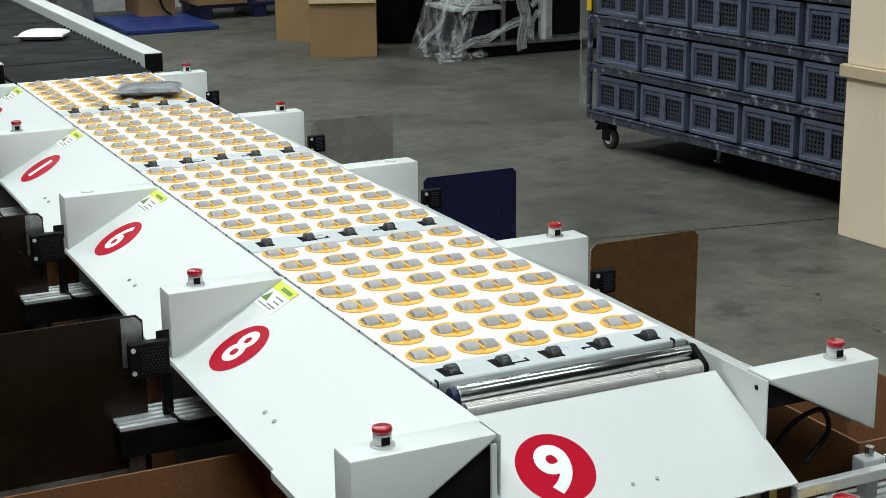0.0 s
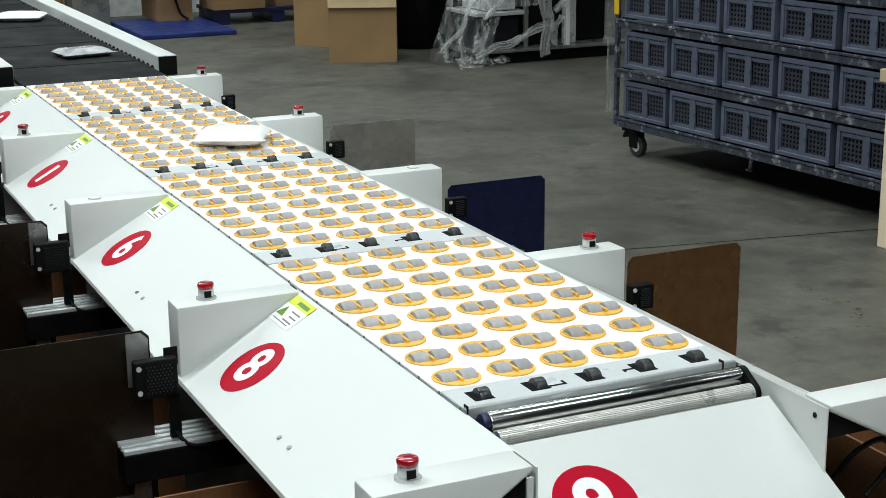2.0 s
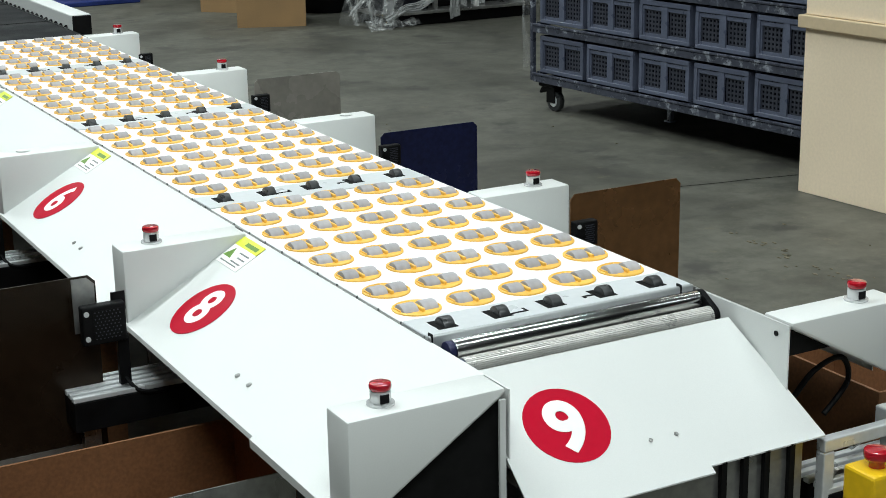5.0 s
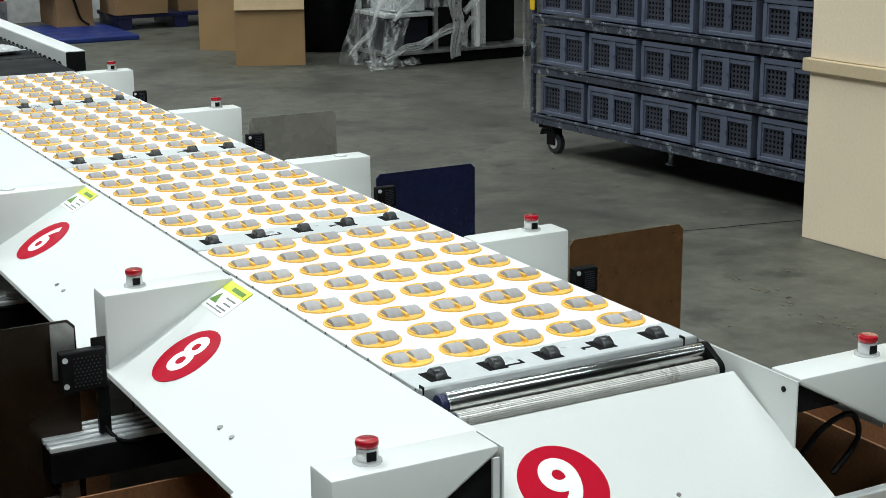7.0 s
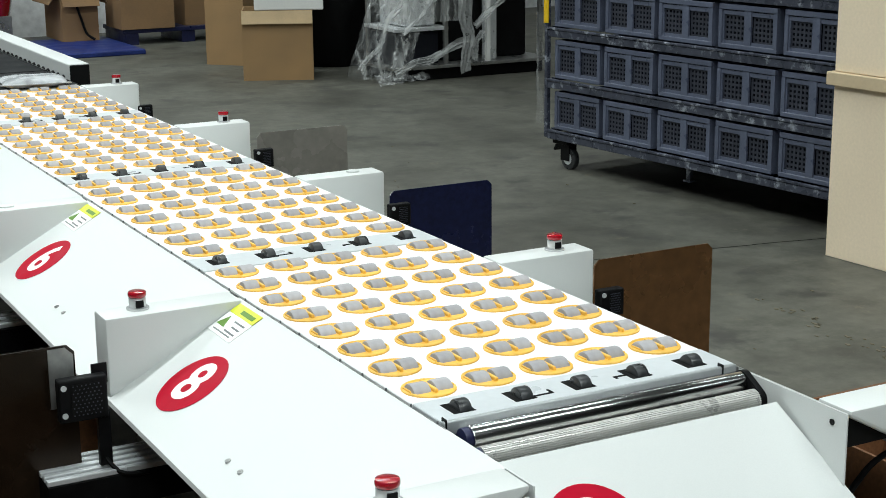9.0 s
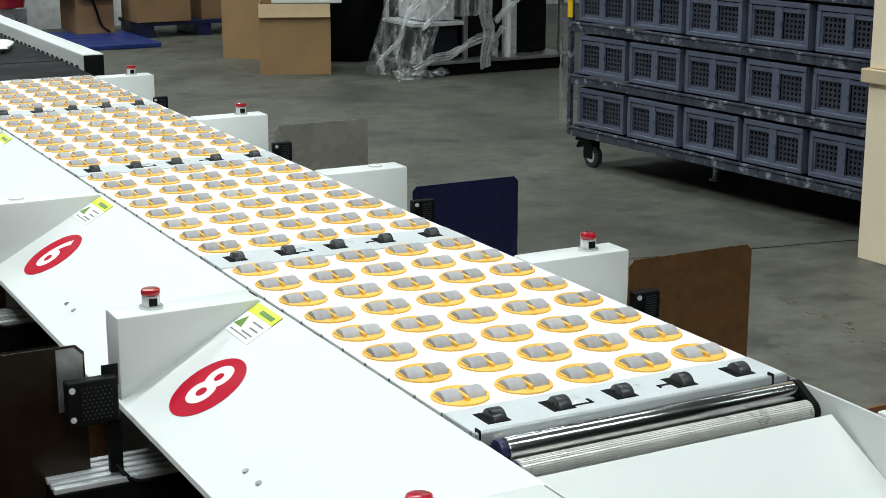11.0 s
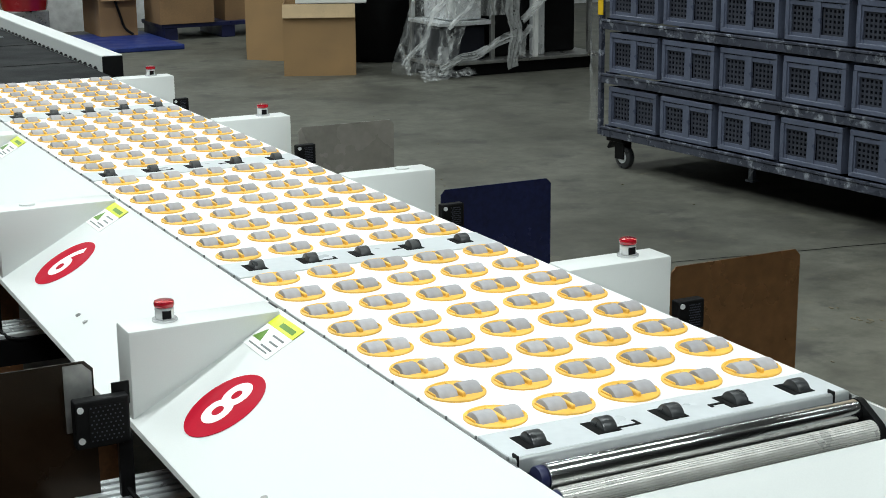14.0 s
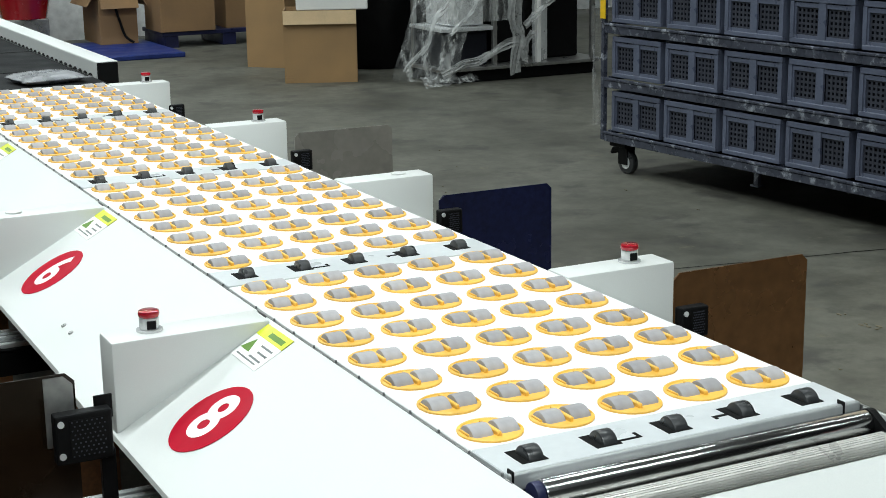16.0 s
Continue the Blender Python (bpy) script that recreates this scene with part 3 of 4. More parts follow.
numeral("6", 0.150, PRINT, st, q @ pose(0, 0.004, 0.0008, 0, 0, 180), "9")  # a six turned half round
for x in (0.290, 0.347):
    bm = B()
    cyl(bm, (x, -0.303, zat(-0.303) - 0.002), (x, -0.3045, zat(-0.303) + 0.002), 0.0042, 10)
    part("screw", bm, GALV, t)
bm = B()
box(bm, 0.03, 0.60, -0.36, -0.30, 0.30, 0.545)
part("front_panel", bm, GALV, t)
for x in (0.40, 0.45, 0.50, 0.56):
    bm = B()
    box(bm, x, x + 0.012, -0.372, -0.362, 0.30, 0.550)
    part("slot", bm, BLACK, t)

# emergency stop box low beside the end chute
t = thing("stop_switch", pose(0.700, -0.452, 0), "yellow stop switch box with red mushroom button on a post", "switch")
bm = B()
box(bm, -0.045, 0.06, -0.04, 0.04, 0.42, 0.505, 0.006)
part("body", bm, YELLOW, t)
bm = B()
cyl(bm, (0.0, 0, 0.505), (0.0, 0, 0.52), 0.016, 18)
cyl(bm, (0.0, 0, 0.52), (0.0, 0, 0.54), 0.026, 24, bev=0.005)
part("mushroom_button", bm, RED, t, "", True)
bm = B()
box(bm, -0.02, 0.02, 0.0, 0.035, 0.0, 0.42, 0.003)
part("post", bm, ALU, t)
tt = thing("corner_profile", pose(0.66, -0.36, 0), "aluminium corner profile standing on the floor", "profile")
bm = B()
box(bm, -0.015, 0.30, -0.012, 0.012, 0.512, 0.538, 0.003)
box(bm, -0.015, 0.012, -0.012, 0.012, 0.0, 0.511, 0.003)
part("bar", bm, ALU, tt)


def light_sensor(x0, x1, y, zc, s, hh=0.045):
    """A black sensor on a bracket beside the hood."""
    t = thing("sensor", pose(0, 0, 0), "black plastic sensor with cable on a bracket", "sensor", "chute sensors")
    bm = B()
    box(bm, x0, x1, y - 0.014, y + 0.014, zc - hh, zc + hh, 0.004)
    b = part("housing", bm, BLACK, t)
    xs = x0 + 0.010
    for z in (-hh * 0.62, hh * 0.66):
        bm = B()
        cyl(bm, (xs, y - 0.017, zc + z), (xs, y - 0.013, zc + z), 0.006, 12)
        part("screw", bm, ALU, b)
    bm = B()
    box(bm, x0 + 0.025, x1 - 0.008, y - 0.0155, y - 0.013, zc - hh * 0.75, zc + hh * 0.75)
    part("lens", bm, DARK, b)
    bm = B()
    for i in range(7):
        for j in range(9):
            px = x0 + 0.029 + (x1 - x0 - 0.042) * (i + 0.5 * (j % 2)) / 6.6
            pz = zc - hh * 0.68 + hh * 1.36 * j / 8
            box(bm, px - 0.0012, px + 0.0012, y - 0.0168, y - 0.0154, pz - 0.0012, pz + 0.0012)
    part("dotted_grille", bm, CRATEM, b, "fine dots on the sensor face")
    xb = x1 - 0.012 if s < 0 else x0 + 0.012
    bm = B()
    box(bm, xb - 0.01, xb + 0.016, y - 0.008, y + 0.008, zc - 0.15, zc - 0.03, 0.002)
    part("bracket", bm, BLACK, t)
    bm = B()
    box(bm, xb - 0.012, xb + 0.02, y + 0.012, y + 0.016, zc + 0.02, zc + 0.062)
    if s < 0:
        part("mounting_tab", bm, BLACK, t)
    else:
        bm.free()
    bm = B()
    tube(bm, [(xb, y, zc - 0.13), (xb - s * 0.03, y - 0.03, zc - 0.165), (xb - s * 0.11, y - 0.02, zc - 0.17), (xb - s * 0.2, y + 0.03, zc - 0.14)], 0.005)
    part("cable", bm, BLACK, t, "", True)


def divider(x0, x1, y, z0, z1, mt, label, notch):
    bm = B()
    pts = [(x0, z0), (x1, z0), (x1, z1 - 0.015), (x1 - 0.015, z1), (x0 + 0.015, z1), (x0, z1 - 0.015)]
    prism(bm, pts, "y", y, y + 0.004)
    t = single("divider_plate", bm, mt, label, "divider", "divider plates")
    if notch:
        bm = B()
        prism(bm, [(x1 - 0.055, z1 - 0.13), (x1 - 0.004, z1 - 0.13), (x1 - 0.004, z1 - 0.02), (x1 - 0.02, z1 - 0.004), (x1 - 0.055, z1 - 0.004)], "y", y - 0.003, y)
        part("end_plate", bm, GALV, t, "bare galvanised end plate")
    bm = B()
    box(bm, x0 + 0.02, x1 - 0.02, y - 0.004, y, z0, z0 + 0.02)
    part("foot_flange", bm, GALV, t)


def support_beam(x0, x1, y, z):
    t = thing("support_beam", pose(0, 0, 0), "grooved aluminium support beam below the chute", "beam", "support beams")
    bm = B()
    box(bm, x0, x1, y, y + 0.135, z - 0.075, z - 0.006, 0.002)
    part("core", bm, BLACK, t, "black side of the beam")
    for i in range(5):
        bm = B()
        box(bm, x0, x1, y + 0.002 + i * 0.028, y + 0.018 + i * 0.028, z - 0.006, z + 0.006, 0.002)
        part("rib", bm, ALU, t)
    bm = B()
    box(bm, x0 + 0.03, x0 + 0.07, y + 0.05, y + 0.09, 0.0, z - 0.075, 0.002)
    part("leg", bm, GALV, t)


def open_carton(name, x0, x1, y0, y1, z0, z1, mt, label, flaps=(), group="", flap_mat=None):
    """A carton with an open top: floor, four walls and folded flaps."""
    t = thing(name, pose(0, 0, 0), label, "box", group)
    w = 0.007
    bm = B()
    box(bm, x0, x1, y0, y1, z0, z0 + w)
    part("bottom", bm, mt, t)
    for x in (x0, x1 - w):
        bm = B()
        box(bm, x, x + w, y0, y1, z0 + w, z1)
        part("side_wall", bm, mt, t)
    for y in (y0, y1 - w):
        bm = B()
        box(bm, x0 + w, x1 - w, y, y + w, z0 + w, z1 - 0.001)
        part("end_wall", bm, mt, t)
    for f, a, *ln in flaps:
        bm = B()
        lx, ly = (x1 - x0), (y1 - y0)
        if f in "sn":
            box(bm, -lx / 2, lx / 2, 0, ln[0] if ln else min(ly, 0.2), -w / 2, w / 2)
            p = Matrix.Translation(((x0 + x1) / 2, y0 if f == "s" else y1, z1)) @ pose(0, 0, 0, 0, 0, 180 if f == "s" else 0) @ pose(0, 0, 0, a)
        else:
            box(bm, 0, min(lx, 0.2), -ly / 2, ly / 2, -w / 2, w / 2)
            p = Matrix.Translation((x0 if f == "w" else x1, (y0 + y1) / 2, z1)) @ pose(0, 0, 0, 0, 0, 180 if f == "w" else 0) @ pose(0, 0, 0, 0, -a)
        bmesh.ops.transform(bm, matrix=p, verts=bm.verts)
        part("flap", bm, flap_mat or mt, t)
    return t


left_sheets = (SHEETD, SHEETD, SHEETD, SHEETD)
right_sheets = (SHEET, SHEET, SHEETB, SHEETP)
right_labels = ("steel divider plate with reflected cardboard brown in its colour", "steel divider plate with reflected cardboard brown in its colour", "dark blue divider plate standing beside the chute",
                "steel divider plate with reflected floor grey and red in its colour")
for k in range(4):
    y = FRONTS[k]
    if k:
        light_sensor(-0.424, -0.325, y - 0.075, 0.612, -1)
        divider(-0.95, -0.372, y - 0.03, 0.30, 0.712, left_sheets[k], "dark steel divider plate, reflected cardboard brown in its colour", True)
        support_beam(-0.462, -0.02, y - 0.105, 0.452)
        yr = RIGHTS[k]
        light_sensor(0.915, 0.985, yr + 0.005, 0.605, 1, 0.034)
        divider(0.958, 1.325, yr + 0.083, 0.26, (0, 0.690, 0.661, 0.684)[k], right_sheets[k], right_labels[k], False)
    support_beam(0.66, 1.05, y - 0.10, 0.43)
    yb = y - 0.62
    if k:
        open_carton("collection_box", -0.86, -0.16, yb, yb + 0.33, 0.0, 0.42, CARDD, "open brown cardboard box under a chute", group="collection boxes")
        open_carton("collection_box", 0.69, 0.99, yb + 0.12, yb + 0.45, 0.0, 0.30, CARDD, "open brown cardboard box under a chute", group="collection boxes")
light_sensor(0.860, 0.925, 4.31, 0.615, 1, 0.034)
divider(-0.95, -0.17, 0.255, 0.0, 0.43, GALV, "galvanised steel plate beside a box", False)
open_carton("collection_box", 0.95, 1.30, -0.20, 0.30, 0.0, 0.515, CARDD, "open brown cardboard box under the end hood", (), "collection boxes")
bm = B()
tube(bm, [(0.70, -0.21, 0.55), (0.75, -0.22, 0.61), (0.83, -0.21, 0.62), (0.86, -0.2, 0.56), (0.80, -0.2, 0.50)], 0.006)
single("cable", bm, BLACK, "black cable looped under the chute hood", "cable", smooth=True)
t = thing("clamp", pose(0.90, -0.29, 0), "bright metal clamp on a rod beside the end chute", "clamp")
bm = B()
box(bm, -0.03, 0.03, -0.02, 0.02, 0.49, 0.53, 0.004)
part("jaw", bm, ALU, t)
bm = B()
cyl(bm, (-0.12, -0.01, 0.47), (0.10, 0.02, 0.52), 0.007, 12)
part("rod", bm, STEEL, t, "", True)
bm = B()
cyl(bm, (0.0, 0.0, 0.53), (0.0, 0.0, 0.552), 0.010, 8)
part("bolt", bm, STEEL, t)
bm = B()
box(bm, -0.015, 0.015, -0.015, 0.015, 0.0, 0.49)
part("stem", bm, GALV, t)
# near-black sheet laid where shade falls under the left chutes
bm = B()
box(bm, -0.98, -0.15, -0.30, 4.5, 0.002, 0.006)
single("floor_mat", bm, DARK, "black sheet on the floor put in for shade under the chutes", "mat")

# ---- belt conveyor behind the sorter ----
t = thing("belt_conveyor", pose(0, 0, 0), "black belt conveyor with pale side rails", "conveyor")
bm = B()
box(bm, 0.002, 0.648, 4.415, 13.2, DZ - 0.02, DZ - 0.002, 0.004)
belt = part("belt", bm, BELT, t, "black rubber belt with splice lines")
for y in (4.95, 5.75, 6.6, 7.9, 9.3):
    bm = B()
    box(bm, 0.004, 0.646, y, y + 0.02, DZ - 0.002, DZ - 0.0005)
    part("splice", bm, DARK, belt)
bm = B()
cyl(bm, (0.005, 4.415, DZ - 0.045), (0.645, 4.415, DZ - 0.045), 0.022, 20)
part("nose_roller", bm, BLACK, t, "", True)
for x0, x1 in ((-0.115, -0.004), (0.652, 0.745)):
    bm = B()
    box(bm, x0, x1, 4.60, 13.2, DZ - 0.03, 0.808, 0.006)
    r = part("side_rail", bm, WHITE, t, "pale painted side rail")
    bm = B()
    box(bm, x0 + 0.004, x1 - 0.004, 4.585, 4.60, DZ - 0.028, 0.804, 0.003)
    part("end_cap", bm, BLACK, r)
    bm = B()
    box(bm, x0, x1, 4.60, 13.2, 0.42, DZ - 0.031)
    part("skirt", bm, RED if x0 < 0 else GALV, r)
for i in range(60):
    y = 4.66 + i * 0.085
    bm = B()
    prism(bm, [(y, DZ + 0.0), (y + 0.045, DZ + 0.0), (y + 0.0225, DZ + 0.010)], "x", 0.644, 0.6515)
    part("edge_tooth", bm, BLACK, t)
for y in (5.2, 8.0, 11.0):
    for x in (-0.08, 0.68):
        bm = B()
        box(bm, x, x + 0.05, y, y + 0.05, 0, 0.42)
        part("leg", bm, GALV, t)

# ---- far end of the hall ----
open_carton("carton", 2.70, 3.05, 12.40, 13.0, 0.046, 0.56, CARD, "open brown carton with drooping flaps on a blue mat", (("w", -55), ("e", -60), ("s", -68)), "cartons")
bm = B()
tube(bm, [(2.86, 12.39, 0.50), (2.84, 12.37, 0.40), (2.88, 12.37, 0.25), (2.92, 12.36, 0.12), (2.99, 12.33, 0.06)], 0.012)
single("cable", bm, BLACK, "dark strap hanging down a carton", "strap", smooth=True)
open_carton("carton", 3.20, 3.72, 12.16, 12.66, 0.15, 0.76, CARD, "brown carton with pale folded flap on a blue pallet", (("s", -80, 0.12),), "cartons", CARDP)
open_carton("carton", 3.86, 4.42, 12.25, 12.75, 0.15, 0.95, CARD, "tall brown carton on a pallet by the wall", (("s", -70),), "cartons")
fronted = open_carton("carton", 0, 0.55, 0, 0.42, 0.0, 0.545, CARDL, "open tan carton with a pale creased front flap", (("s", -74, 0.105),), "cartons", CARDP)
fronted.matrix_basis = pose(3.282, 9.28, 0, 0, 0, -24)
behind = open_carton("carton", 0, 0.36, 0, 0.40, 0.0, 0.555, CARDL, "tan carton standing behind another carton", (("n", 12), ("w", 10)), "cartons")
behind.matrix_basis = pose(3.40, 10.43, 0, 0, 0, -48)
open_carton("carton", 1.0, 1.9, 12.9, 13.35, 0.0, 1.2, CARD, "large brown carton by the wall", (), "cartons")
t = thing("white_carton", pose(3.68, 9.34, 0.536, 0, 0, -24), "white box lying across the tan cartons", "box")
bm = B()
box(bm, -0.24, 0.30, -0.2, 0.22, 0.01, 0.30, 0.008)
part("body", bm, PRINT, t)
bm = B()
box(bm, -0.02, 0.0, -0.204, -0.2, 0.10, 0.30)
part("tape", bm, INK, t)
bm = B()
box(bm, 0.02, 0.50, 0.44, 0.47, 0.0, 0.50)
flat = single("flattened_carton", bm, CARD, "flattened brown carton standing upright under a white box", "cardboard")
flat.matrix_basis = pose(3.282, 9.28, 0, 0, 0, -24)

t = thing("blue_mat", pose(0, 0, 0), "flat blue plastic pallet mat on the floor", "mat")
bm = B()
box(bm, 2.30, 3.19, 11.43, 12.72, 0.0, 0.045, 0.01)
part("slab", bm, BLUE, t)
t = thing("blue_pallet", pose(0, 0, 0), "blue plastic pallet under cartons", "pallet")
bm = B()
box(bm, 3.22, 4.6, 12.18, 12.85, 0.11, 0.149, 0.005)
part("deck", bm, NAVY, t)
for x in (3.24, 3.80, 4.45):
    bm = B()
    box(bm, x, x + 0.13, 12.19, 12.84, 0.0, 0.11, 0.005)
    part("block", bm, NAVY, t)

t = thing("red_bin", pose(2.10, 12.75, 0), "red plastic tub with black rim on a stand", "bin")
bm = B()
cyl(bm, (0, 0, 0.30), (0, 0, 0.62), 0.20, 28, 0.27)
part("tub", bm, RED, t, "", True)
bm = B()
cyl(bm, (0, 0, 0.60), (0, 0, 0.66), 0.30, 28, bev=0.012)
part("rim", bm, BLACK, t, "", True)
bm = B()
box(bm, -0.2, 0.2, -0.15, 0.15, 0.66, 0.82, 0.02)
part("lid_hump", bm, BLACK, t)
bm = B()
box(bm, -0.18, 0.18, -0.18, 0.18, 0.0, 0.30, 0.01)
part("stand", bm, GALV, t)
t = thing("steel_post", pose(1.62, 12.2, 0), "grey steel post standing on the floor", "post")
bm = B()
box(bm, -0.05, 0.05, -0.04, 0.04, 0.01, 3.0, 0.006)
part("shaft", bm, ALU, t)
bm = B()
box(bm, -0.09, 0.09, -0.08, 0.08, 0.0, 0.01)
part("base_plate", bm, GALV, t)


# wrapped machine
def wrinkled_sheet(bm, origin, du, dv, nu, nv, amp, seed):
    origin, du, dv = Vector(origin), Vector(du), Vector(dv)
    n = du.cross(dv).normalized()
    g = []
    for i in range(nu + 1):
        row = []
        for j in range(nv + 1):
            u, v = i / nu, j / nv
            p = origin + du * u + dv * v
            f = noise.noise((u * 9 + seed, v * 3, seed)) + 0.6 * abs(noise.noise((u * 22 - v * 9, v * 7, seed + 3))) + 0.35 * noise.noise((u * 40, v * 26, seed))
            row.append(bm.verts.new(p + n * amp * f))
        g.append(row)
    for i in range(nu):
        for j in range(nv):
            bm.faces.new((g[i][j], g[i + 1][j], g[i + 1][j + 1], g[i][j + 1]))


t = thing("wrapped_machine", pose(0, 0, 0), "grey machine wrapped in torn clear plastic film on a dark skid", "machine")
for y in (8.56, 8.78, 9.0):
    bm = B()
    box(bm, 4.26, 5.60, y, y + 0.08, 0.0, 0.092, 0.004)
    part("skid_runner", bm, BLACK, t)
bm = B()
box(bm, 4.20, 5.65, 8.50, 9.12, 0.093, 0.118, 0.004)
part("base_plate", bm, GALV, t, "bare steel base plate")
for x, y, mt in ((4.68, 8.54, GALV), (5.04, 8.50, PRINT), (5.55, 8.54, GALV), (4.26, 9.06, GALV), (5.55, 9.06, GALV)):
    bm = B()
    box(bm, x, x + 0.035, y, y + 0.035, 0.1185, 1.6, 0.004)
    part("post", bm, mt, t)
for z in (0.385, 0.95, 1.55):
    bm = B()
    box(bm, 4.25, 4.72 if z < 0.9 else 5.6, 8.545, 9.1, z, z + 0.028, 0.004)
    part("shelf", bm, ALU, t)
bm = B()
box(bm, 4.27, 4.66, 8.60, 9.04, 0.119, 0.37, 0.012)
part("cabinet", bm, CRATED, t, "dark metal cabinet")
bm = B()
box(bm, 4.36, 4.64, 8.62, 9.04, 0.42, 0.90, 0.012)
part("upper_cabinet", bm, ALU, t, "pale grey cabinet")
bm = B()
box(bm, 4.76, 5.02, 8.66, 9.04, 0.119, 0.90, 0.02)
part("motor_box", bm, BLACK, t)
bm = B()
box(bm, 5.085, 5.20, 8.62, 8.66, 0.119, 0.90, 0.004)
part("cover_panel", bm, ALU, t, "pale grey cover panel")
bm = B()
box(bm, 5.21, 5.54, 8.72, 9.04, 0.119, 0.90, 0.02)
part("drive_box", bm, BLACK, t)
# film: a flared skirt at one corner, a hanging sheet, and gathered ropes
bm = B()
wrinkled_sheet(bm, (3.96, 8.80, 0.02), (0.34, -0.34, 0.0), (0.22, -0.02, 0.70), 40, 46, 0.06, 2.0)
part("film_skirt", bm, FILM, t, "clear crumpled film flaring outwards", True)
bm = B()
wrinkled_sheet(bm, (4.26, 8.47, 0.46), (0.50, -0.01, 0), (0.02, 0.02, 1.15), 40, 50, 0.035, 7.0)
part("front_film", bm, FILM, t, "clear crumpled film", True)
bm = B()
wrinkled_sheet(bm, (4.02, 8.36, 0.006), (0.50, 0.10, 0.02), (0.06, 0.22, 0.06), 40, 20, 0.025, 12.0)
part("trailing_film", bm, FILM, t, "clear film trailing on the floor", True)
for i, (a, b2, w) in enumerate((((4.20, 8.44, 0.09), (4.84, 8.44, 0.30), 0.07), ((4.84, 8.44, 0.05), (4.80, 8.46, 1.2), 0.10), ((3.98, 8.60, 0.10), (4.28, 8.46, 0.62), 0.05),
                                ((4.26, 8.46, 0.36), (4.60, 8.46, 0.70), 0.04), ((4.92, 8.47, 0.42), (5.30, 8.47, 0.72), 0.05), ((4.90, 8.46, 0.14), (4.98, 8.46, 0.40), 0.06))):
    d = Vector(b2) - Vector(a)
    side = Vector((d.z, 0, -d.x)).normalized() * w
    bm = B()
    wrinkled_sheet(bm, Vector(a) - side * 0.5, side, d, 10, 40, 0.028, 31.0 + i * 3)
    for v in bm.verts:
        q = v.co * 5.0 + Vector((i * 7.1, 0, 0))
        v.co += 0.045 * Vector((noise.noise(q), 0.4 * noise.noise(q + Vector((9, 0, 0))), noise.noise(q + Vector((0, 17, 0)))))
    part("film_fold", bm, FILMS, t, "gathered fold of clear film", True)
# black lump modelled in place of the deep shadow behind the cartons
t = thing("black_sack", pose(4.42, 9.85, 0), "black lump standing in for the shadow behind the cartons", "sack")
bm = B()
bmesh.ops.create_icosphere(bm, subdivisions=4, radius=1)
for v in bm.verts:
    d = 1 + 0.22 * noise.noise(v.co * 2.2) + 0.08 * noise.noise(v.co * 6)
    v.co = Vector((v.co.x * 0.50 * d, v.co.y * 0.30 * d, max(0.0, 0.5 + v.co.z * 0.62 * d)))
part("bag", bm, BLACK, t, "", True)

# ---- crate trolley ----
# trolley depth is made up, deep enough to keep its floor dark
TROLLEY = Matrix.Translation((3.412, 5.047, 0)) @ pose(0, 0, 0, 0, 0, 5.85)
NCOL, CW, CH = 6, 0.416, 0.281
t = thing("trolley", TROLLEY, "dark steel shelf trolley on casters, full of crates", "trolley")
LEN = NCOL * CW + 0.05
for r in range(5):
    z = 0.20 + r * CH
    bm = B()
    box(bm, 0.0, 0.03, -LEN, 0, z - 0.035, z + 0.004, 0.004)
    box(bm, -0.006, 0.012, -LEN, 0, z + 0.005, z + 0.018, 0.003)
    box(bm, 1.05, 1.08, -LEN, 0, z - 0.035, z + 0.018, 0.003)
    for y in (-0.03, -LEN / 2, -LEN):
        box(bm, 0.03, 1.05, y, y + 0.03, z + 0.002, z + 0.022)
    part("shelf_frame", bm, RAIL, t)
for x in (0.0, 1.055):
    for y in (0.002, -LEN - 0.03):
        bm = B()
        box(bm, x, x + 0.025, y, y + 0.025, 0.17, 1.75, 0.003)
        part("upright", bm, RAIL, t)
for x in (0.07, 1.0):
    for y in (-0.12, -LEN + 0.15):
        bm = B()
        cyl(bm, (x - 0.018, y, 0.062), (x + 0.018, y, 0.062), 0.062, 24, bev=0.006)
        c = part("caster", bm, WHEEL, t, "black rubber caster", True)
        bm = B()
        cyl(bm, (x - 0.0195, y, 0.062), (x + 0.0195, y, 0.062), 0.034, 20)
        part("hub", bm, ALU, c)
        bm = B()
        for s in (-0.027, 0.022):
            box(bm, x + s, x + s + 0.005, y - 0.022, y + 0.05, 0.05, 0.1405)
        box(bm, x - 0.045, x + 0.045, y - 0.03, y + 0.10, 0.140, 0.1645, 0.003)
        part("fork", bm, BLACK, c)
        bm = B()
        prism(bm, [(y + 0.03, 0.138), (y + 0.105, 0.132), (y + 0.125, 0.098), (y + 0.112, 0.092), (y + 0.09, 0.112), (y + 0.03, 0.118)], "x", x - 0.020, x + 0.020, 0.003)
        part("brake_lever", bm, BLACK, c, "black brake lever")
# unseen board added so no light falls through to the floor
bm = B()
box(bm, 0.031, 1.049, -LEN + 0.03, -0.03, 0.170, 0.196)
part("bottom_board", bm, CRATED, t, "unseen dark board added to shade the floor")
bm = B()
box(bm, 0.11, 0.135, -1.03, -1.0, 0.075, 0.187, 0.003)
box(bm, 0.10, 0.145, -1.04, -0.99, 0.07, 0.08)
part("brake_foot", bm, RAIL, t)
bm = B()
box(bm, -0.004, 0.0, -0.01, 0.03, 0.80, 1.5)
part("strap", bm, YELLOW, t, "yellow strap at the trolley end")


bm = B()
